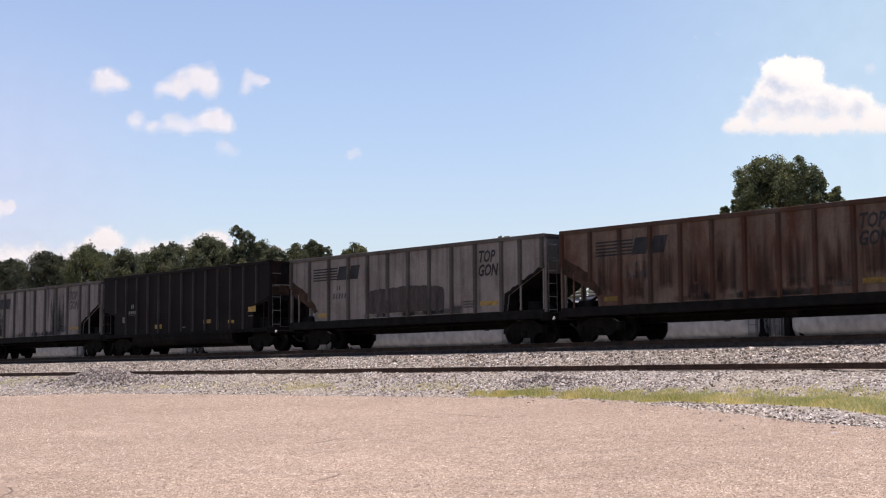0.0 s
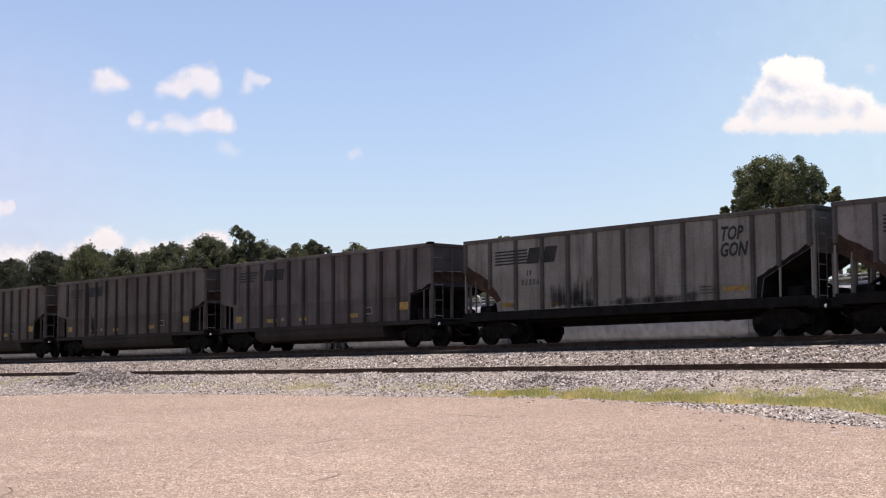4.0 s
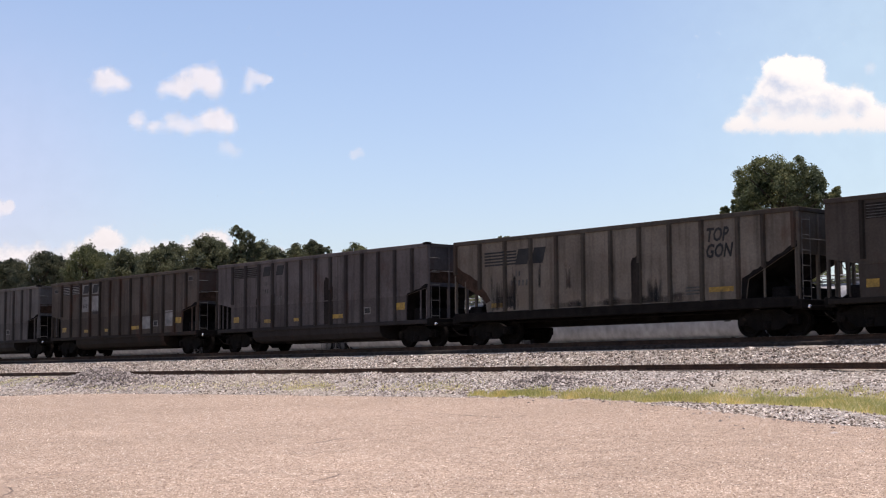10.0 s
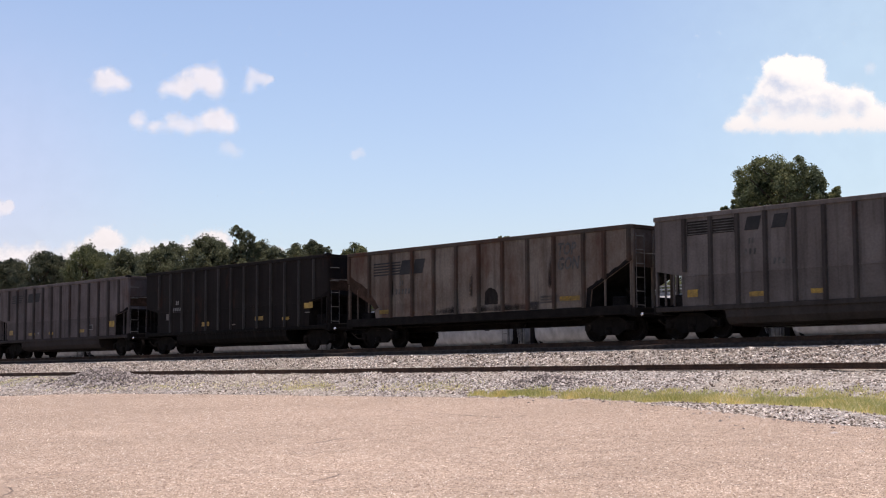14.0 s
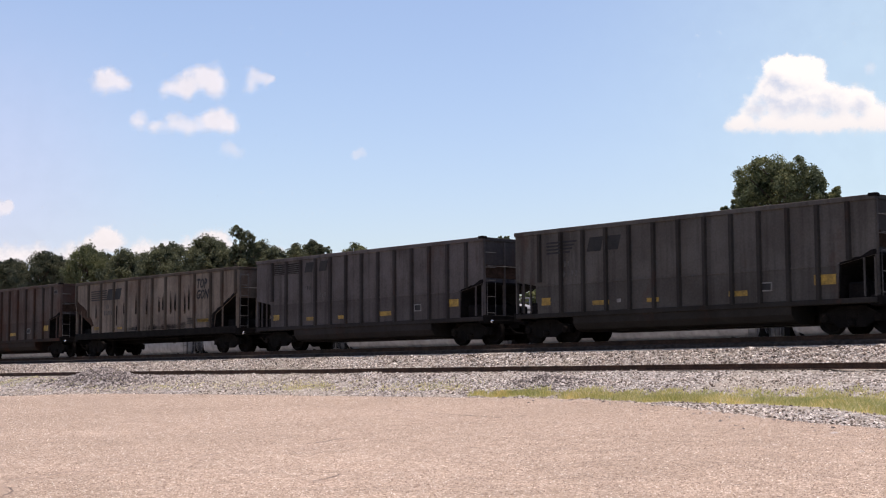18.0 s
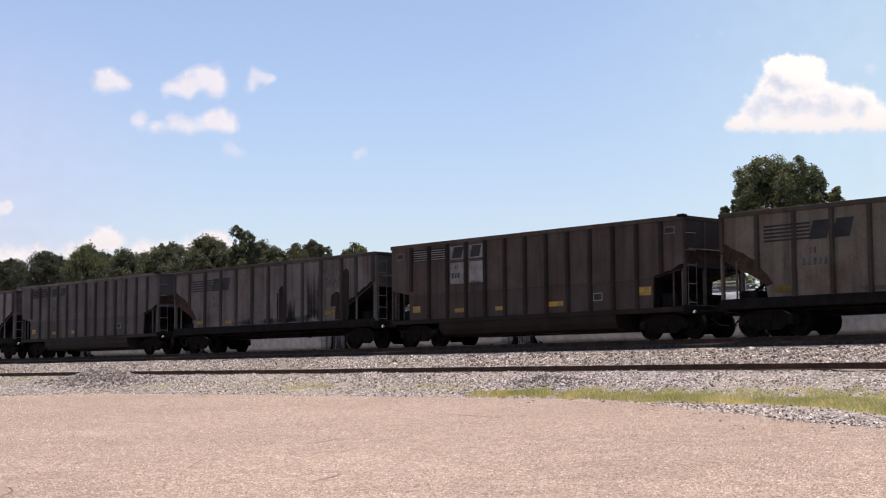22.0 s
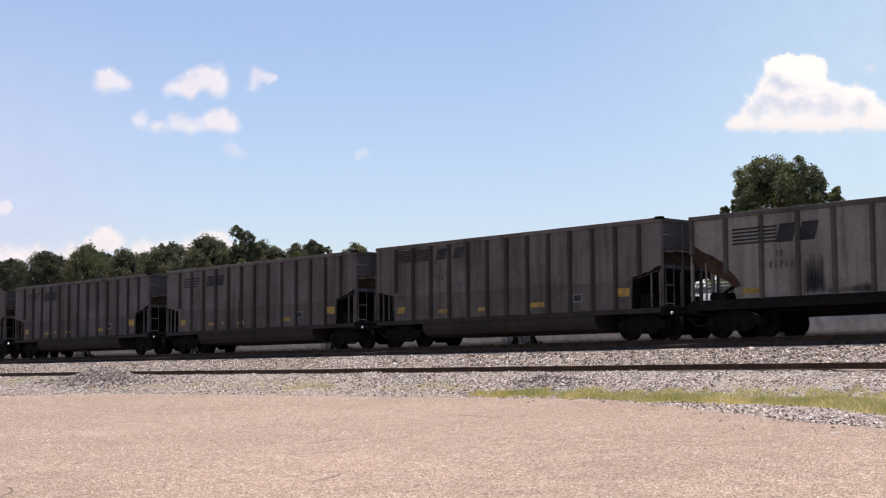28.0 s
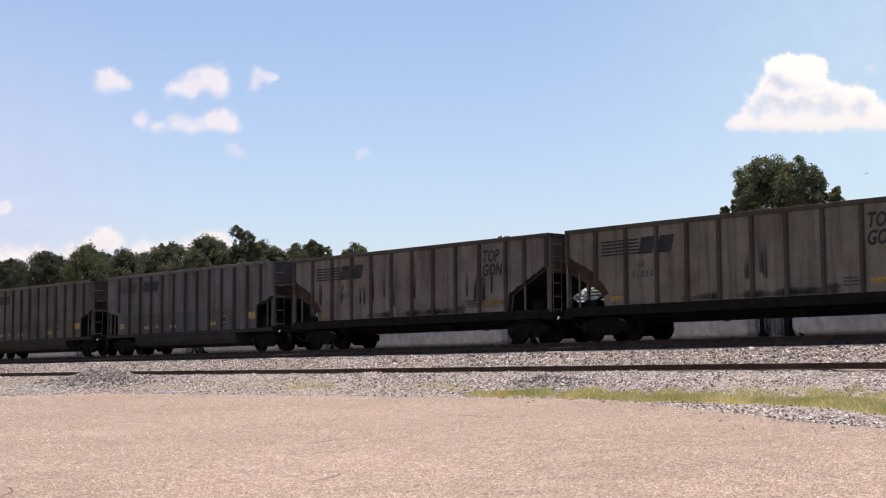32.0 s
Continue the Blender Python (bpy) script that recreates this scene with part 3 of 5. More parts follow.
def hopper_gondola(style):
    """A high-sided coal gondola. style: 'ribbed' (hopper-built, cut-away sloping ends) or 'tub' (smooth, with a drop tub between the trucks)."""
    ribbed = style == "ribbed"
    half = HALVES[style]
    top = 3.86 if ribbed else 3.97
    low = 1.15 if ribbed else 1.0
    car = new("coal_gondola")
    if ribbed:
        outline = [(-half, 2.7), (-half + 1.6, 1.95), (-half + 1.75, low), (half - 1.9, low), (half - 1.8, 1.75), (half, 2.65), (half, top - 0.1), (-half, top - 0.1)]
    else:
        outline = [(-half, 2.2), (-half + 1.05, 2.0), (-half + 1.1, low), (half - 1.3, low), (half - 1.25, 2.0), (half, 2.25), (half, top - 0.1), (-half, top - 0.1)]
    inner = half - 0.06
    for s in (-1, 1):
        y0, y1 = sorted((s * (HALF_W - 0.05), s * HALF_W))
        if ribbed:
            part("side_wall", prism(bmesh.new(), outline, y0, y1), PAINT, car)
        else:
            part("side_wall", prism(bmesh.new(), [(-half, 2.2), (-half + 1.05, 2.0), (half - 1.25, 2.0), (half, 2.25), (half, top - 0.1), (-half, top - 0.1)], y0, y1), PAINT, car)
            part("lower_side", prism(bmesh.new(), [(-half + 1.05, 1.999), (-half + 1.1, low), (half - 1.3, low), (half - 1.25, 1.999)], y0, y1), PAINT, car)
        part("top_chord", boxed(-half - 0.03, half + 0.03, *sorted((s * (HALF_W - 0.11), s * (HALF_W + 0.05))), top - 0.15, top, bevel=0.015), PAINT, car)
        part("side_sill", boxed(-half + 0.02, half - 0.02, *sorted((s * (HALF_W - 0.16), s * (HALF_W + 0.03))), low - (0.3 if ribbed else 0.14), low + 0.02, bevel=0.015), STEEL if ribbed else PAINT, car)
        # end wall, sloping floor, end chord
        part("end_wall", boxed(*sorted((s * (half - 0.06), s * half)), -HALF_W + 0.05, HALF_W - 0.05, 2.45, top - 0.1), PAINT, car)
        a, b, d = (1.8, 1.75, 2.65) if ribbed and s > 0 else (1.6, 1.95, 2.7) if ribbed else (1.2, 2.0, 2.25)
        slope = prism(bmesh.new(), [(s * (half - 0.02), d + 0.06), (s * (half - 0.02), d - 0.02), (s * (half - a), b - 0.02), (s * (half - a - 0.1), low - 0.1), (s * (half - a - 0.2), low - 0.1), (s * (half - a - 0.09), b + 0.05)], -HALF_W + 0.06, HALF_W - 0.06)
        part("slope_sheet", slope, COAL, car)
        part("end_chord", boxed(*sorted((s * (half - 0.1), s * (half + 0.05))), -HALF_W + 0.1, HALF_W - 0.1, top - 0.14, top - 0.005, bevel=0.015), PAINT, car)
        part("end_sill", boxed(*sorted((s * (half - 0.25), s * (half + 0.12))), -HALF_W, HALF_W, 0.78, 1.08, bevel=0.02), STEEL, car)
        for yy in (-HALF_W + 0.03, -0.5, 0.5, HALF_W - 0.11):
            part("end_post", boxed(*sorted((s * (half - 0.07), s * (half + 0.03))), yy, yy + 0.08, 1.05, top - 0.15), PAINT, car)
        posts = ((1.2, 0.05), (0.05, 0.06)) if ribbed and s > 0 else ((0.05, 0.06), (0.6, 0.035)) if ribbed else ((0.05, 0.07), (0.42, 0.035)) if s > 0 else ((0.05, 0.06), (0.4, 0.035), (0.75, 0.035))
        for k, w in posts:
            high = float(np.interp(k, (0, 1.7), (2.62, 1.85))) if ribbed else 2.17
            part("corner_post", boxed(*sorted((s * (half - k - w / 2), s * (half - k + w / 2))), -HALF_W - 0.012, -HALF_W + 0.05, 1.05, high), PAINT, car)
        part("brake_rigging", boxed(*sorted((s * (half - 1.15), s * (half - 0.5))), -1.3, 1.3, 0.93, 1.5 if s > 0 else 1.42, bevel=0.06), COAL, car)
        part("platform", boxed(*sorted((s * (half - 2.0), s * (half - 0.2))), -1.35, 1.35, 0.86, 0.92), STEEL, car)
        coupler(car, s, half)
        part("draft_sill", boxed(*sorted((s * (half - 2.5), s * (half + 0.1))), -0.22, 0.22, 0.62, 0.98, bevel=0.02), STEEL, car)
    # end bracing
    for s in (-1, 1):
        part("reservoir", lathe(bmesh.new(), [(0.04, -1.0), (0.19, -0.94), (0.21, -0.5), (0.21, 0.5), (0.19, 0.94), (0.04, 1.0)], "y", 14, (s * (half - 0.95), 0, 1.16)), STEEL, car)
        for v in (-1, 1):
            part("gusset", prism(bmesh.new(), [(s * (half - 2.2), 0.95), (s * (half - 0.7), 0.95), (s * (half - 0.7), 1.95), (s * (half - 2.2), 1.1)], v * 0.24 - 0.01, v * 0.24 + 0.01), STEEL, car)
            part("brace", bar(bmesh.new(), (s * (half - 0.1), v * 0.9, 1.05), (s * (half - 1.2), v * 0.5, 1.8), 0.05), STEEL, car)
    if ribbed:
        places = [-half + 0.08, *RIBS["ribbed"], half - 0.1]
    else:
        places = RIBS[style]
    for s in (-1, 1):
        first = None
        for x in places:
            z0 = low
            if abs(x) > half - (1.9 if ribbed else 1.3):
                z0 = float(np.interp(half - abs(x), (0, 1.7), (2.68, 1.85))) if ribbed else 2.12
            bm = bmesh.new()
            w = RIB_W if style != "black" else 0.045
            y = s * HALF_W
            d = s * RIB_D
            foot = [(x - w, y), (x - w * 0.62, y + d), (x + w * 0.62, y + d), (x + w, y)]
            va = [bm.verts.new((px, py, z0)) for px, py in foot]
            vb = [bm.verts.new((px, py, top - 0.15)) for px, py in foot]
            for i in range(3):
                bm.faces.new((va[i], va[i + 1], vb[i + 1], vb[i]))
            bm.faces.new(va), bm.faces.new(vb[::-1])
            bmesh.ops.recalc_face_normals(bm, faces=bm.faces[:])
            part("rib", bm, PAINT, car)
    if not ribbed:
        for s in (-1, 1):
            part("seam", boxed(-half + 1.1, half - 1.3, *sorted((s * HALF_W, s * (HALF_W + 0.018))), 1.98, 2.02), PAINT, car)
    rng = random.Random(9)

    def torn(way, n, rough):
        """A line through the points of way, broken up at random."""
        xs = [p[0] for p in way]
        out = []
        for i in range(n + 1):
            x = xs[0] + (xs[-1] - xs[0]) * i / n
            out.append((x, float(np.interp(x, xs, [p[1] for p in way])) + rng.uniform(-rough, rough)))
        return out

    if ribbed:
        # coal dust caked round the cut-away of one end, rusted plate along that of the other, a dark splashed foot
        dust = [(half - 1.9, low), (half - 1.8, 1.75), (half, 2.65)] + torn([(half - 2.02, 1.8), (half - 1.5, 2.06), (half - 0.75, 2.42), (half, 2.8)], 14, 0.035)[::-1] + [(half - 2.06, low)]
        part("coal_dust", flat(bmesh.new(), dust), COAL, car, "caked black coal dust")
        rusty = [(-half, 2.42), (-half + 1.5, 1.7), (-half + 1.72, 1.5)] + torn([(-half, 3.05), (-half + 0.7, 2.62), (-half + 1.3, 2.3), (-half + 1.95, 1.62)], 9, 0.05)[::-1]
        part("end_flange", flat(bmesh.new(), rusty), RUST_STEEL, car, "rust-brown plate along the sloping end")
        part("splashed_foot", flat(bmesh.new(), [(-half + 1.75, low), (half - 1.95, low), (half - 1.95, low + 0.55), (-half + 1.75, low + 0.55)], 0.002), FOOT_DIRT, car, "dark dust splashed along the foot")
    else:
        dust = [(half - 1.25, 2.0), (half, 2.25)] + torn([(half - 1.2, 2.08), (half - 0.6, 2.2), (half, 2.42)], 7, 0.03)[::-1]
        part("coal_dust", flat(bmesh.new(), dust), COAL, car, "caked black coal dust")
        for q in (-1, 1):
            part("rusted_end_foot", boxed(*sorted((q * half, q * (half + 0.008))), -HALF_W + 0.06, HALF_W - 0.06, 2.46, 2.95), RUST_STEEL, car, "rusty foot of the end wall")
    floor = boxed(-half + 2.3, half - 2.3, -HALF_W + 0.06, HALF_W - 0.06, low - 0.08, low)
    part("floor", floor, STEEL, car)
    part("center_sill", boxed(-half + 1, half - 1, -0.25, 0.25, 0.6, low - 0.02, bevel=0.02), STEEL, car)
    if ribbed:
        pipe = bmesh.new()
        bar(pipe, (-5.0, -1.1, 0.78), (5.0, -1.1, 0.78), 0.03)
        for x in (-4.5, -2, 0.4, 3, 4.6):
            bar(pipe, (x, -1.1, 0.78), (x, -1.1, 1.0), 0.02)
        part("brake_pipe", pipe, STEEL, car)
        part("brake_cylinder", lathe(bmesh.new(), [(0.05, 1.2), (0.2, 1.25), (0.2, 1.7), (0.06, 1.8)], "x", 14, (0, -0.8, 0.75)), STEEL, car)
    else:
        for s in (-1, 1):
            prof = [(s * (HALF_W - 0.02), low - 0.1), (s * (HALF_W - 0.05), 0.62), (s * (HALF_W - 0.2), 0.42), (s * (HALF_W - 0.5), 0.34), (s * 0.3, 0.34), (s * 0.3, low - 0.1)]
            bm = bmesh.new()
            ends = []
            for x, k in ((-4.55, 1), (4.35, 1)):
                ends.append([bm.verts.new((x, y, z)) for y, z in prof])
            n = len(prof)
            for i in range(n):
                bm.faces.new((ends[0][i], ends[0][(i + 1) % n], ends[1][(i + 1) % n], ends[1][i]))
            bm.faces.new(ends[0]), bm.faces.new(ends[1][::-1])
            bmesh.ops.recalc_face_normals(bm, faces=bm.faces[:])
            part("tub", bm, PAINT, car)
    for s in (-1, 1):
        truck(car, s * 6.17)
    # ladders on the near right and far left corners, end ladder, hand brake
    yl = HALF_W + 0.1
    if not ribbed:
        for z in (2.85, 3.4):
            grab = bmesh.new()
            bar(grab, (half + 0.1, -1.45, z), (half + 0.1, -1.03, z), 0.016)
            for y in (-1.45, -1.03):
                bar(grab, (half - 0.01, y, z), (half + 0.1, y, z), 0.014)
            part("grab_iron", grab, LADDER, car)
        for s in (-1, 1):
            part("corner_cap", boxed(half - 0.2, half + 0.07, *sorted((s * (HALF_W - 0.16), s * (HALF_W + 0.07))), top - 0.06, top + 0.04, bevel=0.02), STEEL, car)
    ladder(car, -half + 0.12, yl, 1.0, top - 0.3, 0.42, "x")
    ladder(car, half + 0.1, -1.45, 1.0, top - 0.3 if ribbed else 2.45, 0.42, "y")
    ladder(car, -half - 0.1, 1.05, 1.0, top - 0.3, 0.4, "y")
    rail = bmesh.new()
    bar(rail, (half + 0.08, -1.4, 2.9), (half + 0.08, 1.4, 2.9), 0.016)
    part("grab_rail", rail, LADDER, car)
    wheel = bmesh.new()
    for i in range(16):
        a, b = 2 * math.pi * i / 16, 2 * math.pi * (i + 1) / 16
        bar(wheel, (half + 0.2, 0.75 + 0.26 * math.cos(a), 2.3 + 0.26 * math.sin(a)), (half + 0.2, 0.75 + 0.26 * math.cos(b), 2.3 + 0.26 * math.sin(b)), 0.018)
    for i in range(4):
        a = math.pi * i / 2
        bar(wheel, (half + 0.16, 0.75, 2.3), (half + 0.2, 0.75 + 0.26 * math.cos(a), 2.3 + 0.26 * math.sin(a)), 0.015)
    bar(wheel, (half, 0.75, 2.3), (half + 0.2, 0.75, 2.3), 0.03)
    part("brake_wheel", wheel, STEEL, car)
    return car


FACE = -HALF_W - 0.004


def flat(bm, pts, lift=0.0):
    """A thin plate on the near side with the outline pts (x, z)."""
    prism(bm, pts, FACE - 0.004 - lift, FACE + 0.002 - lift)
    return bm


def clipped(pts, lo, hi):
    """The part of a convex outline between two x."""
    for bound, keep in ((lo, 1), (hi, -1)):
        out = []
        for (x0, z0), (x1, z1) in zip(pts, pts[1:] + pts[:1]):
            a, b = keep * (x0 - bound), keep * (x1 - bound)
            if a >= 0:
                out.append((x0, z0))
            if a * b < 0:
                f = a / (a - b)
                out.append((bound, z0 + f * (z1 - z0)))
        pts = out
        if len(pts) < 3:
            return []
    return pts


def painted(bm, pts, kind, lift=0.0):
    """Paint over the panels and, proud of them, over the ribs' faces."""
    w = RIB_W * 0.62
    cuts = [-9.0] + [v for r in RIBS[kind] for v in (r - w, r + w)] + [9.0]
    for i, (lo, hi) in enumerate(zip(cuts, cuts[1:])):
        got = clipped(pts, lo, hi)
        if got and max(p[0] for p in got) - min(p[0] for p in got) > 0.01:
            flat(bm, got, lift + (RIB_D + 0.002 if i % 2 else 0.002))


def slanted(x0, x1, z0, z1, lean=0.12):
    h = z1 - z0
    return [(x0, z0), (x1, z0), (x1 + lean * h, z1), (x0 + lean * h, z1)]


def emblem(car, kind, x, z, h, stripe, block, bars, taper, dark):
    """The railway's mark as plain shapes: stripes and two slanted blocks; x is its left end."""
    for i in range(bars):
        f = (i + 0.2) / bars
        zz = z - h / 2 + h * f
        bm = bmesh.new()
        painted(bm, [(x, zz), (x + stripe * (1 - taper * (1 - f)), zz), (x + stripe * (1 - taper * (1 - f)) + 0.04, zz + h * 0.52 / bars), (x, zz + h * 0.52 / bars)], kind)
        part("emblem_stripe", bm, dark, car)
    b0 = x + stripe + (0.02 if not taper else 0.45)
    for outline in (FIRST_BLOCK, SECOND_BLOCK):
        block_mark(car, kind, outline, b0, z, block, h, dark)


FIRST_BLOCK = [(0.02, -0.5), (0.44, -0.5), (0.44, 0.5), (0.02, 0.5)]
SECOND_BLOCK = [(0.56, -0.5), (0.96, -0.5), (0.96, 0.5), (0.56, 0.5)]


def block_mark(car, kind, outline, x, z, w, h, material, lift=0.0):
    """One leaning block of the mark."""
    bm = bmesh.new()
    painted(bm, [(x + w * u + 0.3 * h * v, z + h * v) for u, v in outline], kind, lift)
    part("emblem_block", bm, material, car)


def stains(car, spots, material, name, label):
    for x, z, w, h in spots:
        part(name, flat(bmesh.new(), [(x, z), (x + w, z), (x + w, z + h), (x, z + h)], 0.012), material, car, label)


def arch(x, z, w, h):
    """A stain with a rounded head and an uneven outline."""
    rng = random.Random(int(100 * (x + 20) + 10 * h))
    n = 14 if w < 1 else 40
    top = [(x + w / 2 - w / 2 * math.cos(math.pi * i / n) + rng.uniform(-0.02, 0.02), z + h - min(w, h) / 2 + min(w, h) / 2 * math.sin(math.pi * i / n) ** (1.0 if w < 1 else 0.25) + rng.uniform(-0.03, 0.03)) for i in range(n + 1)]
    return [(x + rng.uniform(-0.02, 0.02), z), *top, (x + w + rng.uniform(-0.02, 0.02), z)]


def marks(car, kind, spots, material, name, label):
    """Stains with a clear outline that run over panels and ribs alike."""
    for x, z, w, h in spots:
        pts = arch(x, z, w, h)
        bm = flat(bmesh.new(), pts, 0.006)
        for r in RIBS[kind]:
            lo, hi = max(x, r - RIB_W * 0.62), min(x + w, r + RIB_W * 0.62)
            if hi - lo > 0.02:
                flat(bm, [(lo, z), (hi, z), (hi, z + h - 0.5 * min(w, h)), (lo, z + h - 0.5 * min(w, h))], RIB_D + 0.004)
        part(name, bm, material, car, label)


def letters(car, text, x, z, size, material, lift, shear=0.25):
    """Raised lettering from the built-in font, on the near side."""
    cu = bpy.data.curves.new("lettering", "FONT")
    cu.body, cu.size, cu.shear, cu.extrude, cu.offset = text, size, shear, 0.002, 0.018
    cu.resolution_u = 2
    tmp = new("lettering", cu)
    bpy.context.view_layer.update()
    me = bpy.data.meshes.new_from_object(tmp.evaluated_get(bpy.context.evaluated_depsgraph_get()))
    bpy.data.objects.remove(tmp)
    me.materials.clear()
    me.materials.append(material)
    me.transform(Matrix.Translation((x, FACE - 0.004 - lift, z)) @ Euler((math.pi / 2, 0, 0)).to_matrix().to_4x4() @ Matrix.Diagonal((0.74, 1, 1, 1)))
    ob = new("lettering", me)
    ob.parent = car
    return ob


def patches(car, spots, material, name, lift=0.002):
    for x, z, w, h in spots:
        part(name, flat(bmesh.new(), [(x, z), (x + w, z), (x + w, z + h), (x, z + h)], lift), material, car)


def number_bars(car, x, z, material, groups=((0.0, 0.3, 0.13), (-0.25, 0.95, 0.14))):
    """Reporting marks, drawn as short bars."""
    for k, (dx, w, h) in enumerate(groups):
        n = max(2, int(w / 0.16))
        for i in range(n):
            bm = flat(bmesh.new(), slanted(x + dx + i * w / n, x + dx + (i + 0.5) * w / n, z - k * 0.34, z - k * 0.34 + h * 1.5), 0.002)
            part("number_bar", bm, material, car)


GREY, TAUPE, WHITE_GREY, TAN, BROWN, BLACK, RUSTY = (0.115, 0.1, 0.095), (0.112, 0.093, 0.079), (0.195, 0.172, 0.16), (0.15, 0.125, 0.104), (0.084, 0.068, 0.059), (0.0115, 0.0092, 0.0088), (0.155, 0.115, 0.092)

# each car from the head of the train: style, colour, rust, trailing corner at the start, marks
CARS = [
    ("ribbed", RUSTY, 0.24, -34.57), ("ribbed", WHITE_GREY, 0.05, -50.56), ("black", BLACK, 0.02, -66.84), ("ribbed", WHITE_GREY, 0.02, -82.42),
    ("ribbed", WHITE_GREY, 0.03, -98.53), ("ribbed", WHITE_GREY, 0.01, -114.42), ("tub", GREY, 0.04, -131.0), ("tub", TAUPE, 0.03, -146.95),
    ("tub", TAUPE, 0.05, -163.07), ("ribbed", WHITE_GREY, 0.01, -178.96), ("panel", TAUPE, 0.06, -194.95), ("panel", TAUPE, 0.05, -211.22),
    ("ribbed", TAN, 0.05, -227.36), ("panel", GREY, 0.03, -243.57), ("panel", BROWN, 0.1, -259.99), ("panel", GREY, 0.02, -276.21),
    ("panel", GREY, 0.02, -292.6), ("ribbed", TAN, 0.17, -308.75), ("black", BLACK, 0.03, -324.85), ("tub", GREY, 0.02, -341.3),
    ("ribbed", TAN, 0.07, -357.71), ("tub", GREY, 0.03, -374.0), ("panel", GREY, 0.03, -390.3), ("ribbed", TAN, 0.09, -407.0),
    ("panel", BROWN, 0.15, -423.45), ("ribbed", TAN, 0.1, -439.75), ("panel", BROWN, 0.02, -455.88), ("ribbed", WHITE_GREY, 0.1, -472.07),
    ("panel", GREY, 0.02, -488.33), ("ribbed", WHITE_GREY, 0.05, -504.49), ("black", BLACK, 0.03, -520.86), ("panel", GREY, 0.02, -537.0),
    ("ribbed", WHITE_GREY, 0.03, -553.31), ("panel", GREY, 0.02, -569.19), ("tub", GREY, 0.02, -585.21), ("tub", GREY, 0.03, -601.55),
    ("tub", GREY, 0.02, -617.59), ("ribbed", TAN, 0.07, -633.66), ("ribbed", TAN, 0.09, -649.7), ("tub", GREY, 0.03, -665.9), ("tub", TAUPE, 0.05, -682.1),
]
SPEED = 18.73
# how much darker or lighter than its fellows a car is painted or weathered
DEPTH = {3: 1.05, 6: 0.95, 9: 1.3, 11: 0.55, 12: 1.05, 13: 0.92, 16: 1.08, 20: 1.22, 21: 0.78, 22: 0.85, 23: 1.22, 24: 1.1, 25: 0.88, 26: 0.85, 27: 0.63, 28: 0.95, 31: 1.1}
# sooty streaks on single cars: where they start along the side, their width and their height
STAINS = {
    3: ((1.75, 2.3, 2.6), (-5.8, 2.4, 1.7)), 5: ((-3.6, 2.6, 1.2),), 7: ((-3.6, 0.8, 1.5),), 9: ((1.5, 0.6, 2.3),), 11: ((4.6, 0.8, 2.3), (5.7, 0.5, 2.4)),
    12: ((-5.8, 1.9, 1.5), (1.7, 0.8, 1.0)), 24: ((-0.9, 1.0, 2.3),),
    27: ((2.85, 1.2, 2.6), (1.5, 0.8, 1.2)), 29: ((2.7, 1.5, 2.65), (1.5, 1.3, 2.5), (3.9, 1.2, 2.2)), 32: ((-3.5, 1.0, 1.7),),
}
# dark stains with a clear outline: along the side, height, width, tall
SMUDGES = {1: ((-2.3, 1.35, 4.6, 1.0),)}
DARK = {
    34: ((-1.1, 1.2, 0.08, 1.1), (1.2, 1.2, 0.07, 1.0)),
    7: ((-4.17, 1.05, 0.38, 2.62),), 9: ((1.08, 1.2, 0.5, 2.35),), 11: ((0.48, 1.1, 0.1, 1.0), (1.8, 1.1, 0.16, 1.35), (4.75, 2.0, 0.16, 1.2)), 12: ((1.1, 1.2, 0.45, 1.55), (-4.45, 1.2, 0.12, 1.2)),
    13: ((0.75, 1.02, 0.3, 1.95), (1.0, 1.02, 0.34, 1.6), (-4.25, 1.3, 0.14, 1.0), (-2.95, 1.3, 0.12, 1.2)), 15: ((-1.98, 1.02, 0.2, 2.7),), 17: ((0.5, 1.45, 0.7, 0.6),), 23: ((-3.32, 1.5, 0.1, 1.0),), 27: ((1.0, 1.2, 0.5, 1.6), (0.85, 1.2, 0.1, 1.3), (4.7, 1.75, 0.72, 0.6), (5.52, 1.4, 0.42, 1.85), (5.0, 1.2, 0.9, 0.7)),
}
# rust blotches (along the side, height, width, tall) and how many narrow rust streaks
BLOTCHES = {20: ((0.38, 1.55, 0.85, 0.62), (2.92, 1.62, 0.95, 0.62), (4.25, 1.72, 0.5, 0.5), (-7.15, 1.7, 0.8, 1.7))}
RUST_LINES = {23: ((-5.5, 1.9, 0.2, 1.0), (-2.65, 2.0, 0.18, 0.9), (-1.45, 2.0, 0.2, 1.1), (-0.45, 1.9, 0.24, 1.1), (0.75, 2.0, 0.22, 0.9), (1.1, 2.1, 0.2, 0.9), (1.85, 1.9, 0.22, 1.1), (2.2, 2.0, 0.24, 1.0), (3.1, 1.85, 0.22, 1.2), (3.42, 2.0, 0.26, 1.2))}
STREAKS = {17: 3, 12: 3, 25: 3, 38: 16, 0: 6, 37: 3}
NAMES = {"ribbed": "high-sided steel coal gondola with sloping cut-away ends", "tub": "smooth-sided coal gondola with a tub floor", "panel": "coal gondola with a tub floor and spaced lettering", "black": "black coal gondola with pale ribs"}
SHADES = {WHITE_GREY: "pale grey weathered", GREY: "dull grey sooty", TAUPE: "brownish grey dusty", TAN: "tan dusty", BROWN: "brown grimy", BLACK: "soot", RUSTY: "rust-streaked"}


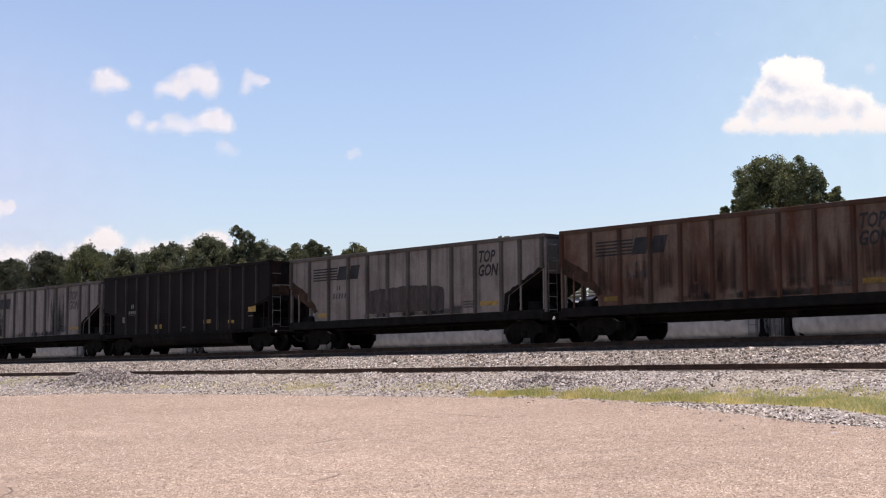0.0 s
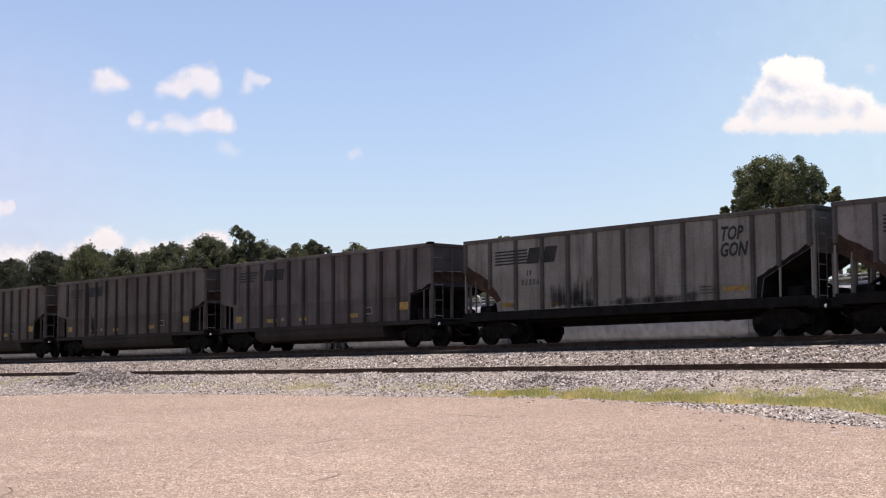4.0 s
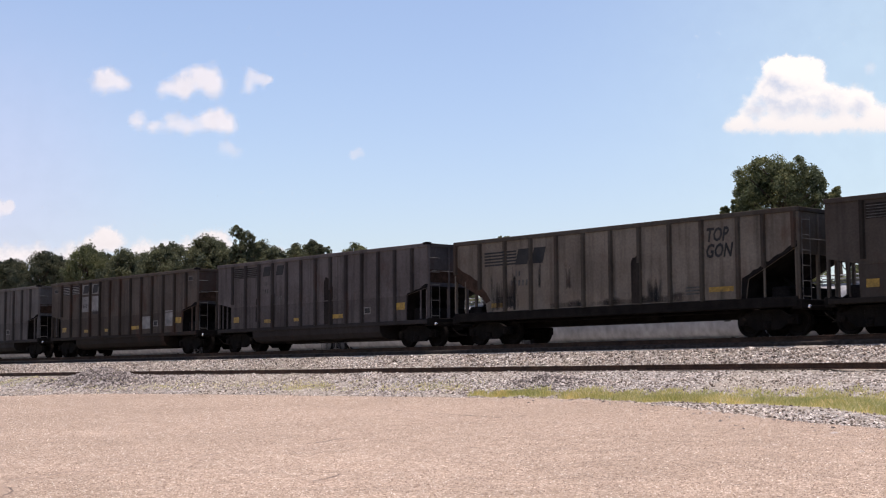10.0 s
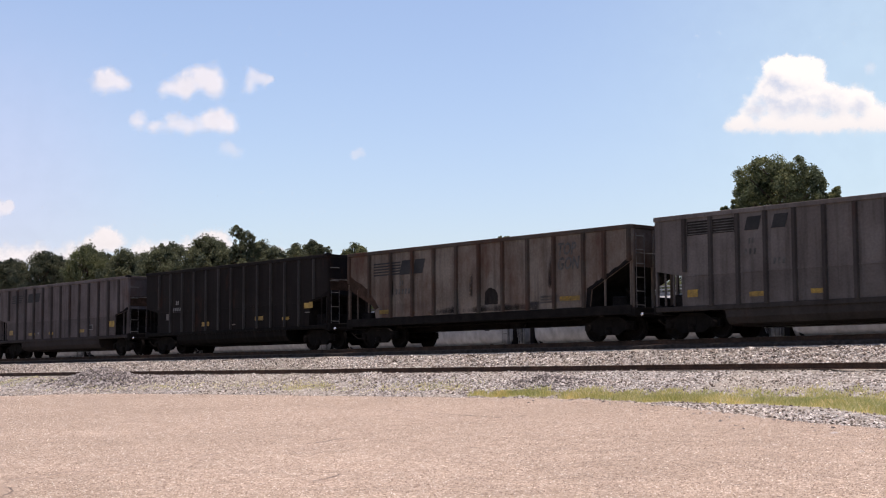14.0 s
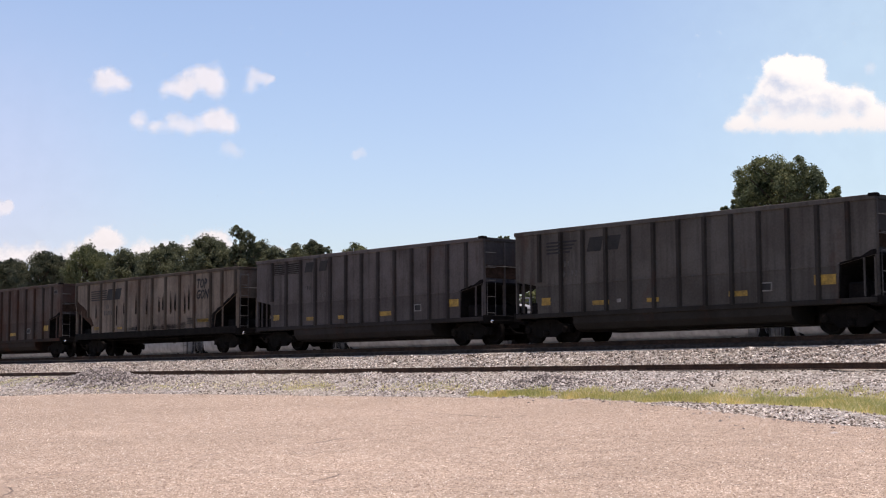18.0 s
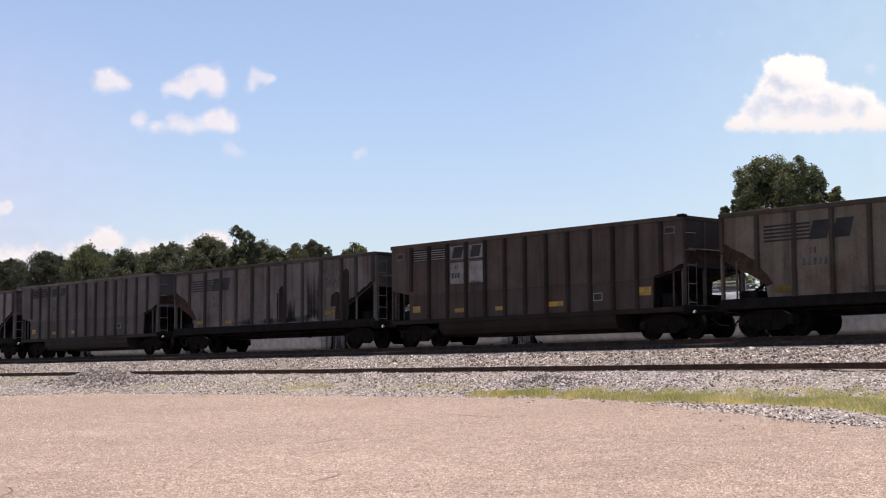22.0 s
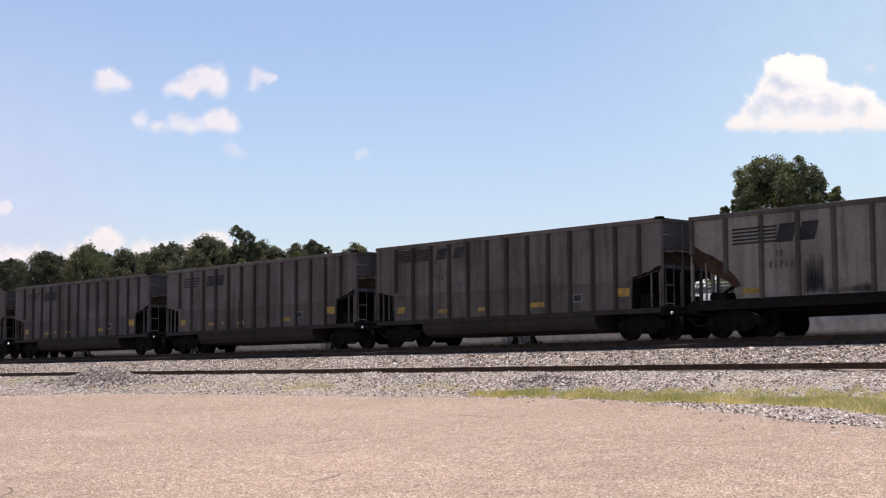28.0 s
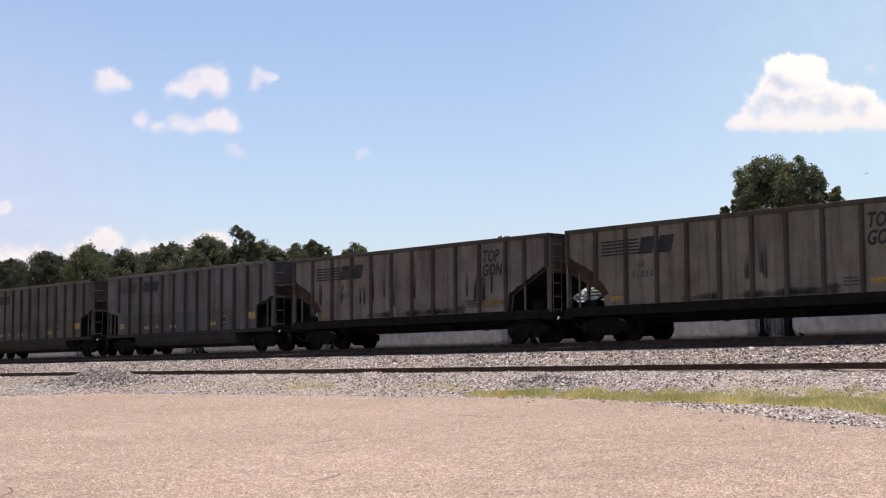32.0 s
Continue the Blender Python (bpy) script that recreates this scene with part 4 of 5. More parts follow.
def train():
    plain = {"ribbed": hopper_gondola("ribbed"), "tub": hopper_gondola("tub"), "black": hopper_gondola("black")}
    made, used = [], set()
    for i, (style, colour, rust, trailing) in enumerate(CARS):
        kind = style if style in HALVES else "tub"
        half = 7.6 if kind == "ribbed" else 7.36
        start = pose(trailing + half, MAIN_Y, MAIN_RAIL)
        if kind in used:
            car = copy_thing(plain[kind], start)
        else:
            car = plain[kind]
            used.add(kind)
            car.matrix_basis = start
        made.append((car, style, colour, rust, trailing + half))
    for i, (car, style, colour, rust, x) in enumerate(made):
        rng = random.Random(500 + i)
        kind = style if style in HALVES else "tub"
        tagged(car, SHADES[colour] + " " + NAMES[style], "freight car", group="cars of the coal train")
        tint = [c * DEPTH.get(i, 1.0) * rng.uniform(0.97, 1.03) for c in colour]
        for o in car.children_recursive:
            if style == "black" and o.name.startswith("rib"):
                o.color = (0.05, 0.047, 0.045, i + rust)
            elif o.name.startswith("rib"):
                # ribs darker than panels: grime, plus their shading put into the colour
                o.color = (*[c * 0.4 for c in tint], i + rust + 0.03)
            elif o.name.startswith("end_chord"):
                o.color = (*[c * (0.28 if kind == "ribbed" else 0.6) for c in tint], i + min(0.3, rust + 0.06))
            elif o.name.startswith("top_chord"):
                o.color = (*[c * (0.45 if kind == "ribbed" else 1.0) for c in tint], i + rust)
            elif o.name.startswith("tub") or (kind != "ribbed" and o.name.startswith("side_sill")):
                # tubs and sills: grime, and bounced light held down through the colour
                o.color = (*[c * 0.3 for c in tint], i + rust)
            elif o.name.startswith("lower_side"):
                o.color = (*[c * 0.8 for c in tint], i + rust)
            elif o.name.startswith("corner_post"):
                o.color = (*[c * 0.95 for c in tint], i + rust)
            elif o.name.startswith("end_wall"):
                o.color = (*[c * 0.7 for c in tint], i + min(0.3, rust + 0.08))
            else:
                o.color = (*tint, i + rust)
        ink = MARK_WHITE if style == "black" else MARK_BLACK
        if style == "ribbed":
            emblem(car, kind, -5.95, 3.1, 0.56, 1.63, 1.47, 5, 0.0, ink)
            worn = MARK_FADED if i in (3, 17, 27) else ink
            letters(car, "TOP", 4.2, 3.03, 0.6, worn, 0.004)
            letters(car, "GON", 4.18, 2.52, 0.6, worn, 0.004)
            number_bars(car, -4.35, 2.4, ink if i == 9 else MARK_FADED)
            patches(car, [(-5.6, 1.32, 0.75, 0.16), (4.3, 1.42, 0.95, 0.16), (-3.2, 1.3, 0.5, 0.12)][: rng.choice((2, 2, 3))], MARK_YELLOW, "reflector")
            patches(car, [(3.38, 1.38 + 0.1 * k, 0.55, 0.055) for k in range(3)], MARK_FADED, "stencil_line")
        elif style == "tub":
            emblem(car, kind, -5.74, 3.3, 0.48, 1.5, 1.5, 4, 0.28, ink)
            number_bars(car, -4.9, 2.6, MARK_FADED)
            patches(car, [(-6.0, 1.3, 0.42, 0.26), (-3.6, 1.22, 0.75, 0.15), (-1.2, 1.22, 0.5, 0.14), (2.1, 1.25, 0.7, 0.17), (5.2, 1.45, 0.75, 0.3)], MARK_YELLOW, "reflector")
            patches(car, [(-2.5, 1.27, 0.17, 0.12), (3.3, 1.35, 0.42, 0.28)], MARK_WHITE, "stencil_panel")
            patches(car, [(3.345, 1.39, 0.33, 0.2)], MARK_BLACK, "stencil", 0.006)
        elif style == "panel":
            for x0 in (-5.96, -4.95):
                patches(car, [(x0, 3.27, 0.85, 0.45)], DARK_STAIN, "emblem_ground")
                for k in range(5):
                    bm = flat(bmesh.new(), [(x0 + 0.03, 3.295 + k * 0.085), (x0 + 0.82, 3.295 + k * 0.085), (x0 + 0.82, 3.325 + k * 0.085), (x0 + 0.03, 3.325 + k * 0.085)], 0.008)
                    part("emblem_stripe", bm, MARK_WHITE if colour == BROWN else MARK_FADED, car)
            if colour == BROWN:
                for x0 in (-6.98, 6.55):
                    patches(car, [(x0, 3.4, 0.42, 0.24)], MARK_PANEL, "stencil_panel")
                    patches(car, [(x0 + 0.035, 3.435, 0.35, 0.17)], MARK_BLACK, "stencil", 0.006)
            if colour == BROWN:
                patches(car, [(-3.84, 3.22, 0.78, 0.5), (-2.8, 3.22, 0.78, 0.5), (-3.84, 2.3, 0.78, 0.8), (-2.8, 2.3, 0.78, 0.8)], MARK_WHITE if i in (14, 26) else MARK_PANEL, "white_panel")
            for bx in (-3.72, -2.72):
                outline = FIRST_BLOCK if bx < -3.5 else [(u - 0.54, v) for u, v in SECOND_BLOCK]
                block_mark(car, kind, outline, bx + 0.02, 3.48, 1.25, 0.42, MARK_BLACK, 0.008)
            number_bars(car, -3.6, 2.85, MARK_BLACK if colour == BROWN else MARK_FADED, ((0.0, 0.25, 0.12), (-0.15, 0.5, 0.13), (0.9, 0.5, 0.13)))
            patches(car, [(-6.0, 1.3, 0.42, 0.24), (-3.6, 1.22, 0.7, 0.15), (-1.4, 1.22, 0.6, 0.14), (1.3, 1.25, 0.7, 0.17), (5.3, 1.45, 0.65, 0.28)][: rng.choice((3, 5, 5))], MARK_YELLOW, "reflector")
            patches(car, [(3.4, 1.35, 0.42, 0.28)], MARK_WHITE, "stencil_panel")
            patches(car, [(3.445, 1.39, 0.33, 0.2)], MARK_BLACK, "stencil", 0.006)
            if i == 14:
                patches(car, [(2.35, 1.26, 0.75, 0.6), (4.5, 1.33, 0.75, 0.75)], MARK_WHITE, "white_panel")
        else:
            number_bars(car, -4.6, 2.3, MARK_WHITE)
            patches(car, [(-2.3, 1.22, 0.62, 0.2), (2.05, 1.35, 0.62, 0.18), (4.1, 1.3, 0.5, 0.14), (5.7, 1.75, 0.6, 0.26)], MARK_YELLOW, "reflector")
            patches(car, [(-5.45, 1.6, 0.22, 0.3), (5.75, 1.55, 0.35, 0.05), (0.0, 1.2, 0.5, 0.05)], MARK_PANEL, "stencil_panel")
        if i in STAINS:
            stains(car, [(x, 1.18 if kind == "ribbed" else 1.02, w, h) for x, w, h in STAINS[i]], SOOT, "soot_stain", "dark sooty stain")
        if colour == RUSTY:
            ribs = RIBS["ribbed"]
            stains(car, [(a + 0.1, rng.uniform(1.2, 1.7), b - a - 0.2, rng.uniform(1.6, 2.2)) for a, b in zip(ribs, ribs[1:])], RUST, "rust_stain", "brown rust bloom")
        if i in SMUDGES:
            marks(car, kind, SMUDGES[i], SMUDGE, "soot_smudge", "broad dull smudge of soot")
        if i in DARK:
            marks(car, kind, DARK[i], DARK_STAIN, "tarry_stain", "dark tarry stain with a rounded head")
        if i in BLOTCHES:
            stains(car, BLOTCHES[i], BLOTCH, "rust_stain", "dark rust blotch")
        if i in RUST_LINES:
            stains(car, RUST_LINES[i], RUST_DEEP, "rust_streak", "short brown rust streak")
        if i in STREAKS:
            stains(car, [(rng.uniform(-5.9, 5.2), rng.uniform(1.5, 2.0), rng.uniform(0.16, 0.34), rng.uniform(0.9, 1.5)) for _ in range(STREAKS[i])], RUST, "rust_streak", "narrow rust streak")
    return made


TRAIN = train()


# ---- parked covered hoppers ----
def covered_hopper(x):
    car = tagged(new("covered_hopper"), "parked white covered hopper car with smooth rounded sides", "hopper car", group="parked hopper cars")
    car.location = (x, PARK_Y, PARK_RAIL)
    # the body: a rounded section, drawn in at both ends
    section = [(1.2, 0.95), (1.46, 1.25), (1.52, 1.7), (1.52, 2.35), (1.42, 2.75), (1.1, 3.0), (0.6, 3.12), (0.0, 3.16)]
    section += [(-y, z) for y, z in section[-2::-1]]
    bm = bmesh.new()
    rings = []
    for xx, f in ((-6.5, 0.45), (-6.42, 0.66), (-6.25, 0.82), (-6.0, 0.93), (-5.6, 1.0), (0, 1.0), (6.0, 1.0), (6.4, 0.93), (6.65, 0.82), (6.82, 0.66), (6.9, 0.45)):
        rings.append([bm.verts.new((xx, y * f, 2.05 + (z - 2.05) * (0.6 + 0.4 * f))) for y, z in section])
    n = len(section)
    for a, b in zip(rings, rings[1:]):
        for i in range(n):
            bm.faces.new((a[i], b[i], b[(i + 1) % n], a[(i + 1) % n]))
    bm.faces.new(rings[0]), bm.faces.new(rings[-1][::-1])
    bmesh.ops.recalc_face_normals(bm, faces=bm.faces[:])
    part("body", bm, TANK_WHITE, car, "smooth white steel body", True)
    part("stencil", boxed(5.45, 5.8, -1.528, -1.515, 1.72, 1.95), MARK_BLACK, car, "small black stencilled panel")
    for xx in (-3.6, -1.2, 1.2, 3.6):
        part("hatch", lathe(bmesh.new(), [(0.38, 3.06), (0.38, 3.22), (0.3, 3.26), (0.05, 3.27)], "z", 16, (xx, 0, 0)), TANK_WHITE, car)
    part("running_board", boxed(-6.2, 6.2, -0.95, -0.6, 3.2, 3.24), LADDER, car)
    part("running_board", boxed(-6.2, 6.2, 0.6, 0.95, 3.2, 3.24), LADDER, car)
    for y in (-0.97, 0.97):
        part("hand_rail", bar(bmesh.new(), (-6.2, y, 3.45), (6.2, y, 3.45), 0.03), TANK_WHITE, car)
        for k in range(9):
            part("rail_post", bar(bmesh.new(), (-6.2 + 1.55 * k, y, 2.95), (-6.2 + 1.55 * k, y, 3.45), 0.02), TANK_WHITE, car)
    part("side_sill", boxed(-7.1, 7.1, -1.48, -1.36, 0.82, 1.0, bevel=0.015), TANK_WHITE, car)
    part("side_sill", boxed(-7.1, 7.1, 1.36, 1.48, 0.82, 1.0, bevel=0.015), TANK_WHITE, car)
    for xx in (-2.9, 0, 2.9):
        part("outlet_bay", prism(bmesh.new(), [(xx - 1.3, 1.1), (xx + 1.3, 1.1), (xx + 0.45, 0.4), (xx - 0.45, 0.4)], -1.1, 1.1), TANK_WHITE, car)
    for s in (-1, 1):
        part("end_platform", boxed(*sorted((s * 6.0, s * 7.15)), -1.4, 1.4, 0.86, 0.98, bevel=0.01), STEEL, car)
        part("slope_end", prism(bmesh.new(), [(s * 5.6, 1.0), (s * 6.45, 2.3), (s * 6.45, 2.2), (s * 5.8, 0.98)], -1.3, 1.3), STEEL, car)
        for y in (-1.4, -0.45, 0.45, 1.4):
            part("end_post", boxed(*sorted((s * 7.0, s * 7.08)), y - 0.04, y + 0.04, 0.95, 2.8), LADDER, car)
        ladder(car, s * 7.1 - 0.2 * (s + 1), -1.5, 0.9, 3.1, 0.4, "x")
        part("crossover_rail", bar(bmesh.new(), (s * 7.04, -1.4, 2.75), (s * 7.04, 1.4, 2.75), 0.03), LADDER, car)
        part("brake_box", boxed(*sorted((s * 6.6, s * 6.9)), -0.9, -0.2, 1.0, 1.9, bevel=0.02), STEEL, car)
        for c in (4.6, 6.2):
            w = lathe(bmesh.new(), [(0.1, -0.9), (0.46, -0.72), (0.46, -0.6), (0.1, -0.6), (0.1, 0.6), (0.46, 0.6), (0.46, 0.72), (0.1, 0.9)], "y", 20, (s * c, 0, 0.457))
            part("wheelset", w, WHEEL, car)
        part("side_frame", boxed(*sorted((s * 4.3, s * 6.5)), -1.1, -0.96, 0.32, 0.72, bevel=0.04), STEEL, car)
        part("coupler", boxed(*sorted((s * 7.0, s * 7.46)), -0.12, 0.12, 0.78, 1.0, bevel=0.02), STEEL, car)
    return car


first_hopper = covered_hopper(-36.05 + 7.46)
for k in (-2, -1, 1, 2, 3, 4, 5, 6, 7, 8):
    copy_thing(first_hopper, pose(-36.05 + 7.46 - 14.95 * k, PARK_Y, PARK_RAIL))


# ---- trees ----
def foliage(seed, lobes, sprays, cards, size, tall):
    """Leaves as small quads: lobes carry sprays, sprays carry leaves that lean outwards and up."""
    rs = np.random.RandomState(seed)

    def unit(v):
        return v / np.linalg.norm(v, axis=1, keepdims=True)

    lobe = np.repeat(np.array(lobes), sprays, axis=0)
    m = len(lobe)
    spray = lobe[:, :3] + unit(rs.normal(size=(m, 3)) + (0, 0, 0.35)) * lobe[:, 3:] * rs.uniform(0.45, 1.0, (m, 1))
    reach = lobe[:, 3:] * rs.uniform(0.26, 0.5, (m, 1))
    k = m * cards
    e = unit(rs.normal(size=(k, 3)))
    p = np.repeat(spray, cards, axis=0) + e * (1, 1, tall) * np.repeat(reach, cards, axis=0) * rs.rand(k, 1) ** 0.45
    n = unit(0.6 * e + (0, 0, 0.45) + 0.7 * rs.normal(size=(k, 3)))
    u = unit(np.cross(n, rs.normal(size=(k, 3))))
    s = size * rs.uniform(0.55, 1.3, (k, 1))
    u, w = u * s, np.cross(n, u) * s * 0.6
    verts = np.stack((p - u, p - w + n * s * 0.15, p + u, p + w + n * s * 0.15), axis=1).reshape(-1, 3)
    return verts.tolist(), np.arange(4 * k).reshape(-1, 4).tolist()


def tree(name, label, height, lobes, seed, leaf, sprays, cards, size, tall=0.8):
    """A tapered trunk, a limb to every lobe of the crown, and the leaves; lobes are (x, y, z, radius)."""
    t = tagged(new(name), label, "tree", group="trees behind the line")
    bm = bmesh.new()
    rings, steps, segs = [], 9, 8
    for i in range(segs + 1):
        f = i / segs
        r = 0.30 * (height / 15) * (1 - f) ** 0.8 + 0.03
        cx, cy = 0.2 * math.sin(f * 5 + seed), 0.2 * math.sin(f * 4 + seed * 2)
        rings.append([bm.verts.new((cx + r * math.cos(2 * math.pi * k / steps), cy + r * math.sin(2 * math.pi * k / steps), f * height * 0.9)) for k in range(steps)])
    for a, b in zip(rings, rings[1:]):
        for k in range(steps):
            bm.faces.new((a[k], a[(k + 1) % steps], b[(k + 1) % steps], b[k]))
    for x, y, z, r in lobes:
        bar(bm, (0, 0, max(0.2 * height, z - 0.6 * math.hypot(x, y) - 0.8)), (x, y, z), 0.045 * height / 15, 5)
    part("trunk", bm, BARK, t, "rough brown bark", True)
    crown = new("crown", mesh_of("crown", *foliage(seed, lobes, sprays, cards, size, tall), [leaf]))
    crown.parent = t
    return t


def crown_lobes(seed, height, wide, deep, count, loose, top=0.5):
    """A round-headed crown: lobes round its outline and some within; loose ones stand apart and leave gaps."""
    rng = random.Random(seed)
    out = []
    for i in range(count):
        d = deep * ((i + rng.random()) / count) ** 1.2
        reach = wide * min(1.0, (d / (top * wide)) ** 0.5 if d else 0.0)
        r = wide * rng.uniform(0.26, 0.42) * (1.0 - 0.3 * loose)
        a = i * 2.4 + rng.uniform(-0.6, 0.6)
        q = max(0.0, reach - r * 0.7) * (rng.uniform(0.55, 1.0) ** (1.0 - 0.6 * loose))
        out.append((q * math.cos(a), q * math.sin(a), height - r - d, r))
    return out


def woods():
    # place, height, half-width, lobes, looseness, kind and what it looks like
    broad, pine, young = ("oak_tree", LEAF_DARK, 0.75), ("pine_tree", LEAF_PINE, 1.1), ("pine_tree", LEAF_LIGHT, 1.25)
    spots = [
        (-213.0, 98, 18.6, 3.6, 34, 0.1, broad, "dark rounded broadleaf tree in the wood behind the tracks"),
        (-205.2, 97, 18.4, 2.6, 26, 0.2, broad, "lower dark broadleaf tree in the wood behind the tracks"),
        (-191.3, 95, 18.4, 3.6, 40, 0.1, broad, "dark rounded broadleaf tree in the wood behind the tracks"),
        (-178.6, 95, 18.3, 3.2, 36, 0.25, young, "light green pine with upright tufts behind the tracks"),
        (-172.2, 97, 17.4, 2.6, 28, 0.35, pine, "dull green pine with an open crown behind the tracks"),
        (-158.8, 95, 16.9, 3.1, 34, 0.3, pine, "dull green pine with a clumpy crown behind the tracks"),
        (-148.5, 95, 17.3, 2.9, 38, 0.1, pine, "full round-headed pine behind the tracks"),
        (-137.2, 97, 15.2, 1.6, 18, 0.3, pine, "small pine in the wood behind the tracks"),
        (-119.4, 95, 14.2, 2.2, 20, 0.5, young, "thin light green pine behind the tracks"),
        (-91.9, 90, 12.5, 0.85, 20, 0.0, young, "narrow light green tree top behind the tracks"),
        (-184.6, 101, 18.2, 3.0, 26, 0.2, broad, "lower dark broadleaf tree in the wood behind the tracks"),
        (-198.5, 101, 18.4, 3.0, 26, 0.2, broad, "lower dark broadleaf tree in the wood behind the tracks"),
        (-165.5, 101, 18.0, 2.8, 26, 0.2, pine, "dull green pine in the wood behind the tracks"),
        (-153.5, 100, 17.2, 2.6, 26, 0.2, pine, "dull green pine in the wood behind the tracks"),
        (-144.5, 100, 16.6, 2.6, 26, 0.2, pine, "dull green pine in the wood behind the tracks"),
        (-132.5, 99, 15.0, 2.0, 20, 0.3, pine, "small pine in the wood behind the tracks"),
        (-176.0, 102, 17.6, 3.0, 26, 0.1, pine, "dull green pine in the wood behind the tracks"),
        (-138.5, 101, 15.8, 2.6, 24, 0.1, pine, "dull green pine in the wood behind the tracks"),
        (-113.5, 98, 13.0, 2.0, 18, 0.3, broad, "low broadleaf tree in the wood behind the tracks"),
    ]
    for i, (x, y, h, wide, count, loose, (name, leaf, tall), label) in enumerate(spots):
        h *= 1.018
        t = tree(name, label, h, crown_lobes(60 + i, h, 1.22 * wide, min(6.5, h * 0.45), int(1.25 * count), loose), 60 + i, leaf, 15, 36, 0.13, tall)
        t.matrix_basis = pose(x, y, 1.3, 0, 0, 48)
    # a tall pine with one tuft standing clear of the rest, and an open one beside it
    tufts = [(-0.7, 0, 17.45, 0.8), (-0.3, 0.3, 16.9, 0.6), (0.35, 0.2, 16.85, 0.75), (0.9, -0.3, 16.5, 0.75), (1.45, 0.2, 15.7, 0.7), (1.9, 0.1, 15.0, 0.6), (-0.3, -0.5, 15.7, 0.9), (0.6, 0.4, 15.3, 1.0), (-1.2, 0.3, 15.0, 0.8)]
    t = tree("pine_tree", "tall pine with one tuft standing clear above its crown", 18.0, tufts + crown_lobes(5, 15.4, 2.2, 5.0, 22, 0.2), 5, LEAF_PINE, 16, 38, 0.12, 1.0)
    t.matrix_basis = pose(-142.4, 96, 1.3, 0, 0, 48)
    tufts = [(-1.75, 0, 13.5, 0.45), (-1.2, 0.3, 12.9, 0.5), (-0.45, 0, 14.3, 0.55), (0.1, 0.2, 14.75, 0.5), (0.75, 0, 14.3, 0.6), (1.4, 0.2, 13.9, 0.6), (1.9, -0.2, 13.3, 0.5), (0.2, 0, 13.4, 0.7), (-0.3, 0.5, 12.6, 0.7), (1.0, 0.3, 12.9, 0.8), (2.3, 0, 12.3, 0.6)]
    t = tree("pine_tree", "open pine with sky between its tufts", 15.3, tufts + crown_lobes(6, 12.2, 2.4, 4.0, 16, 0.4), 6, LEAF_PINE, 15, 38, 0.11, 0.9)
    t.matrix_basis = pose(-126.0, 94, 1.3, 0, 0, 48)
    # the large tree over the train, its crown in rounded masses
    rng = random.Random(29)
    masses = [(-2.0, 12.65, 0.95), (-1.2, 13.15, 0.85), (-0.1, 13.1, 0.95), (0.9, 13.1, 0.85), (1.85, 12.8, 0.78), (2.15, 12.15, 0.62), (-2.45, 11.6, 0.8), (-1.1, 11.9, 1.0), (0.2, 12.0, 1.0), (1.2, 11.8, 0.95), (2.25, 11.3, 0.62), (-2.95, 10.9, 0.4), (-3.35, 10.7, 0.3), (2.95, 11.35, 0.4), (-1.8, 10.6, 1.2), (0.0, 10.6, 1.3), (1.8, 10.4, 1.1)]
    lobes = [(x, rng.uniform(-0.9, 0.9), z, r) for x, z, r in masses] + [(0.75 * x, 1.9 + rng.uniform(-0.4, 0.4), z - 0.35, r) for x, z, r in masses]
    lobes += [(x * 1.1, y, z, 1.1) for x, y, z in ((-1.8, -0.6, 8.6), (0, -1.2, 8.4), (1.7, 0.4, 8.5), (-0.8, 1.2, 7.0), (1.0, 0.8, 6.8))]
    t = tree("shade_tree", "large green broadleaf tree with a crown in rounded masses", 13.9, lobes, 29, LEAF_OAK, 22, 80, 0.075, 0.8)
    t.matrix_basis = pose(-52.1, 75.2, 1.1, 0, 0, 48)
    t = tree("shade_tree", "slender tree top beside the large broadleaf tree", 11.9, [(0, 0, 11.45, 0.34), (-0.15, 0.2, 11.0, 0.4), (0.2, 0, 10.6, 0.45), (0, 0, 9.8, 0.7), (0.2, 0.3, 8.8, 0.9)], 31, LEAF_OAK, 14, 70, 0.07)
    t.matrix_basis = pose(-49.3, 77, 1.35, 0, 0, 48)
    bush = tree("shrub", "dense dark green shrub behind the parked hopper cars", 5.0, crown_lobes(41, 6.0, 2.6, 5.2, 26, 0.1), 41, LEAF_OAK, 9, 16, 0.2)
    bush.location = (-24.0, 61, 1.3)
    for k in range(1, 26):
        copy_thing(bush, pose(-24.0 - 4.3 * k, 61 + random.uniform(-0.8, 0.8), 1.3, 0, 0, 71 * k))


woods()


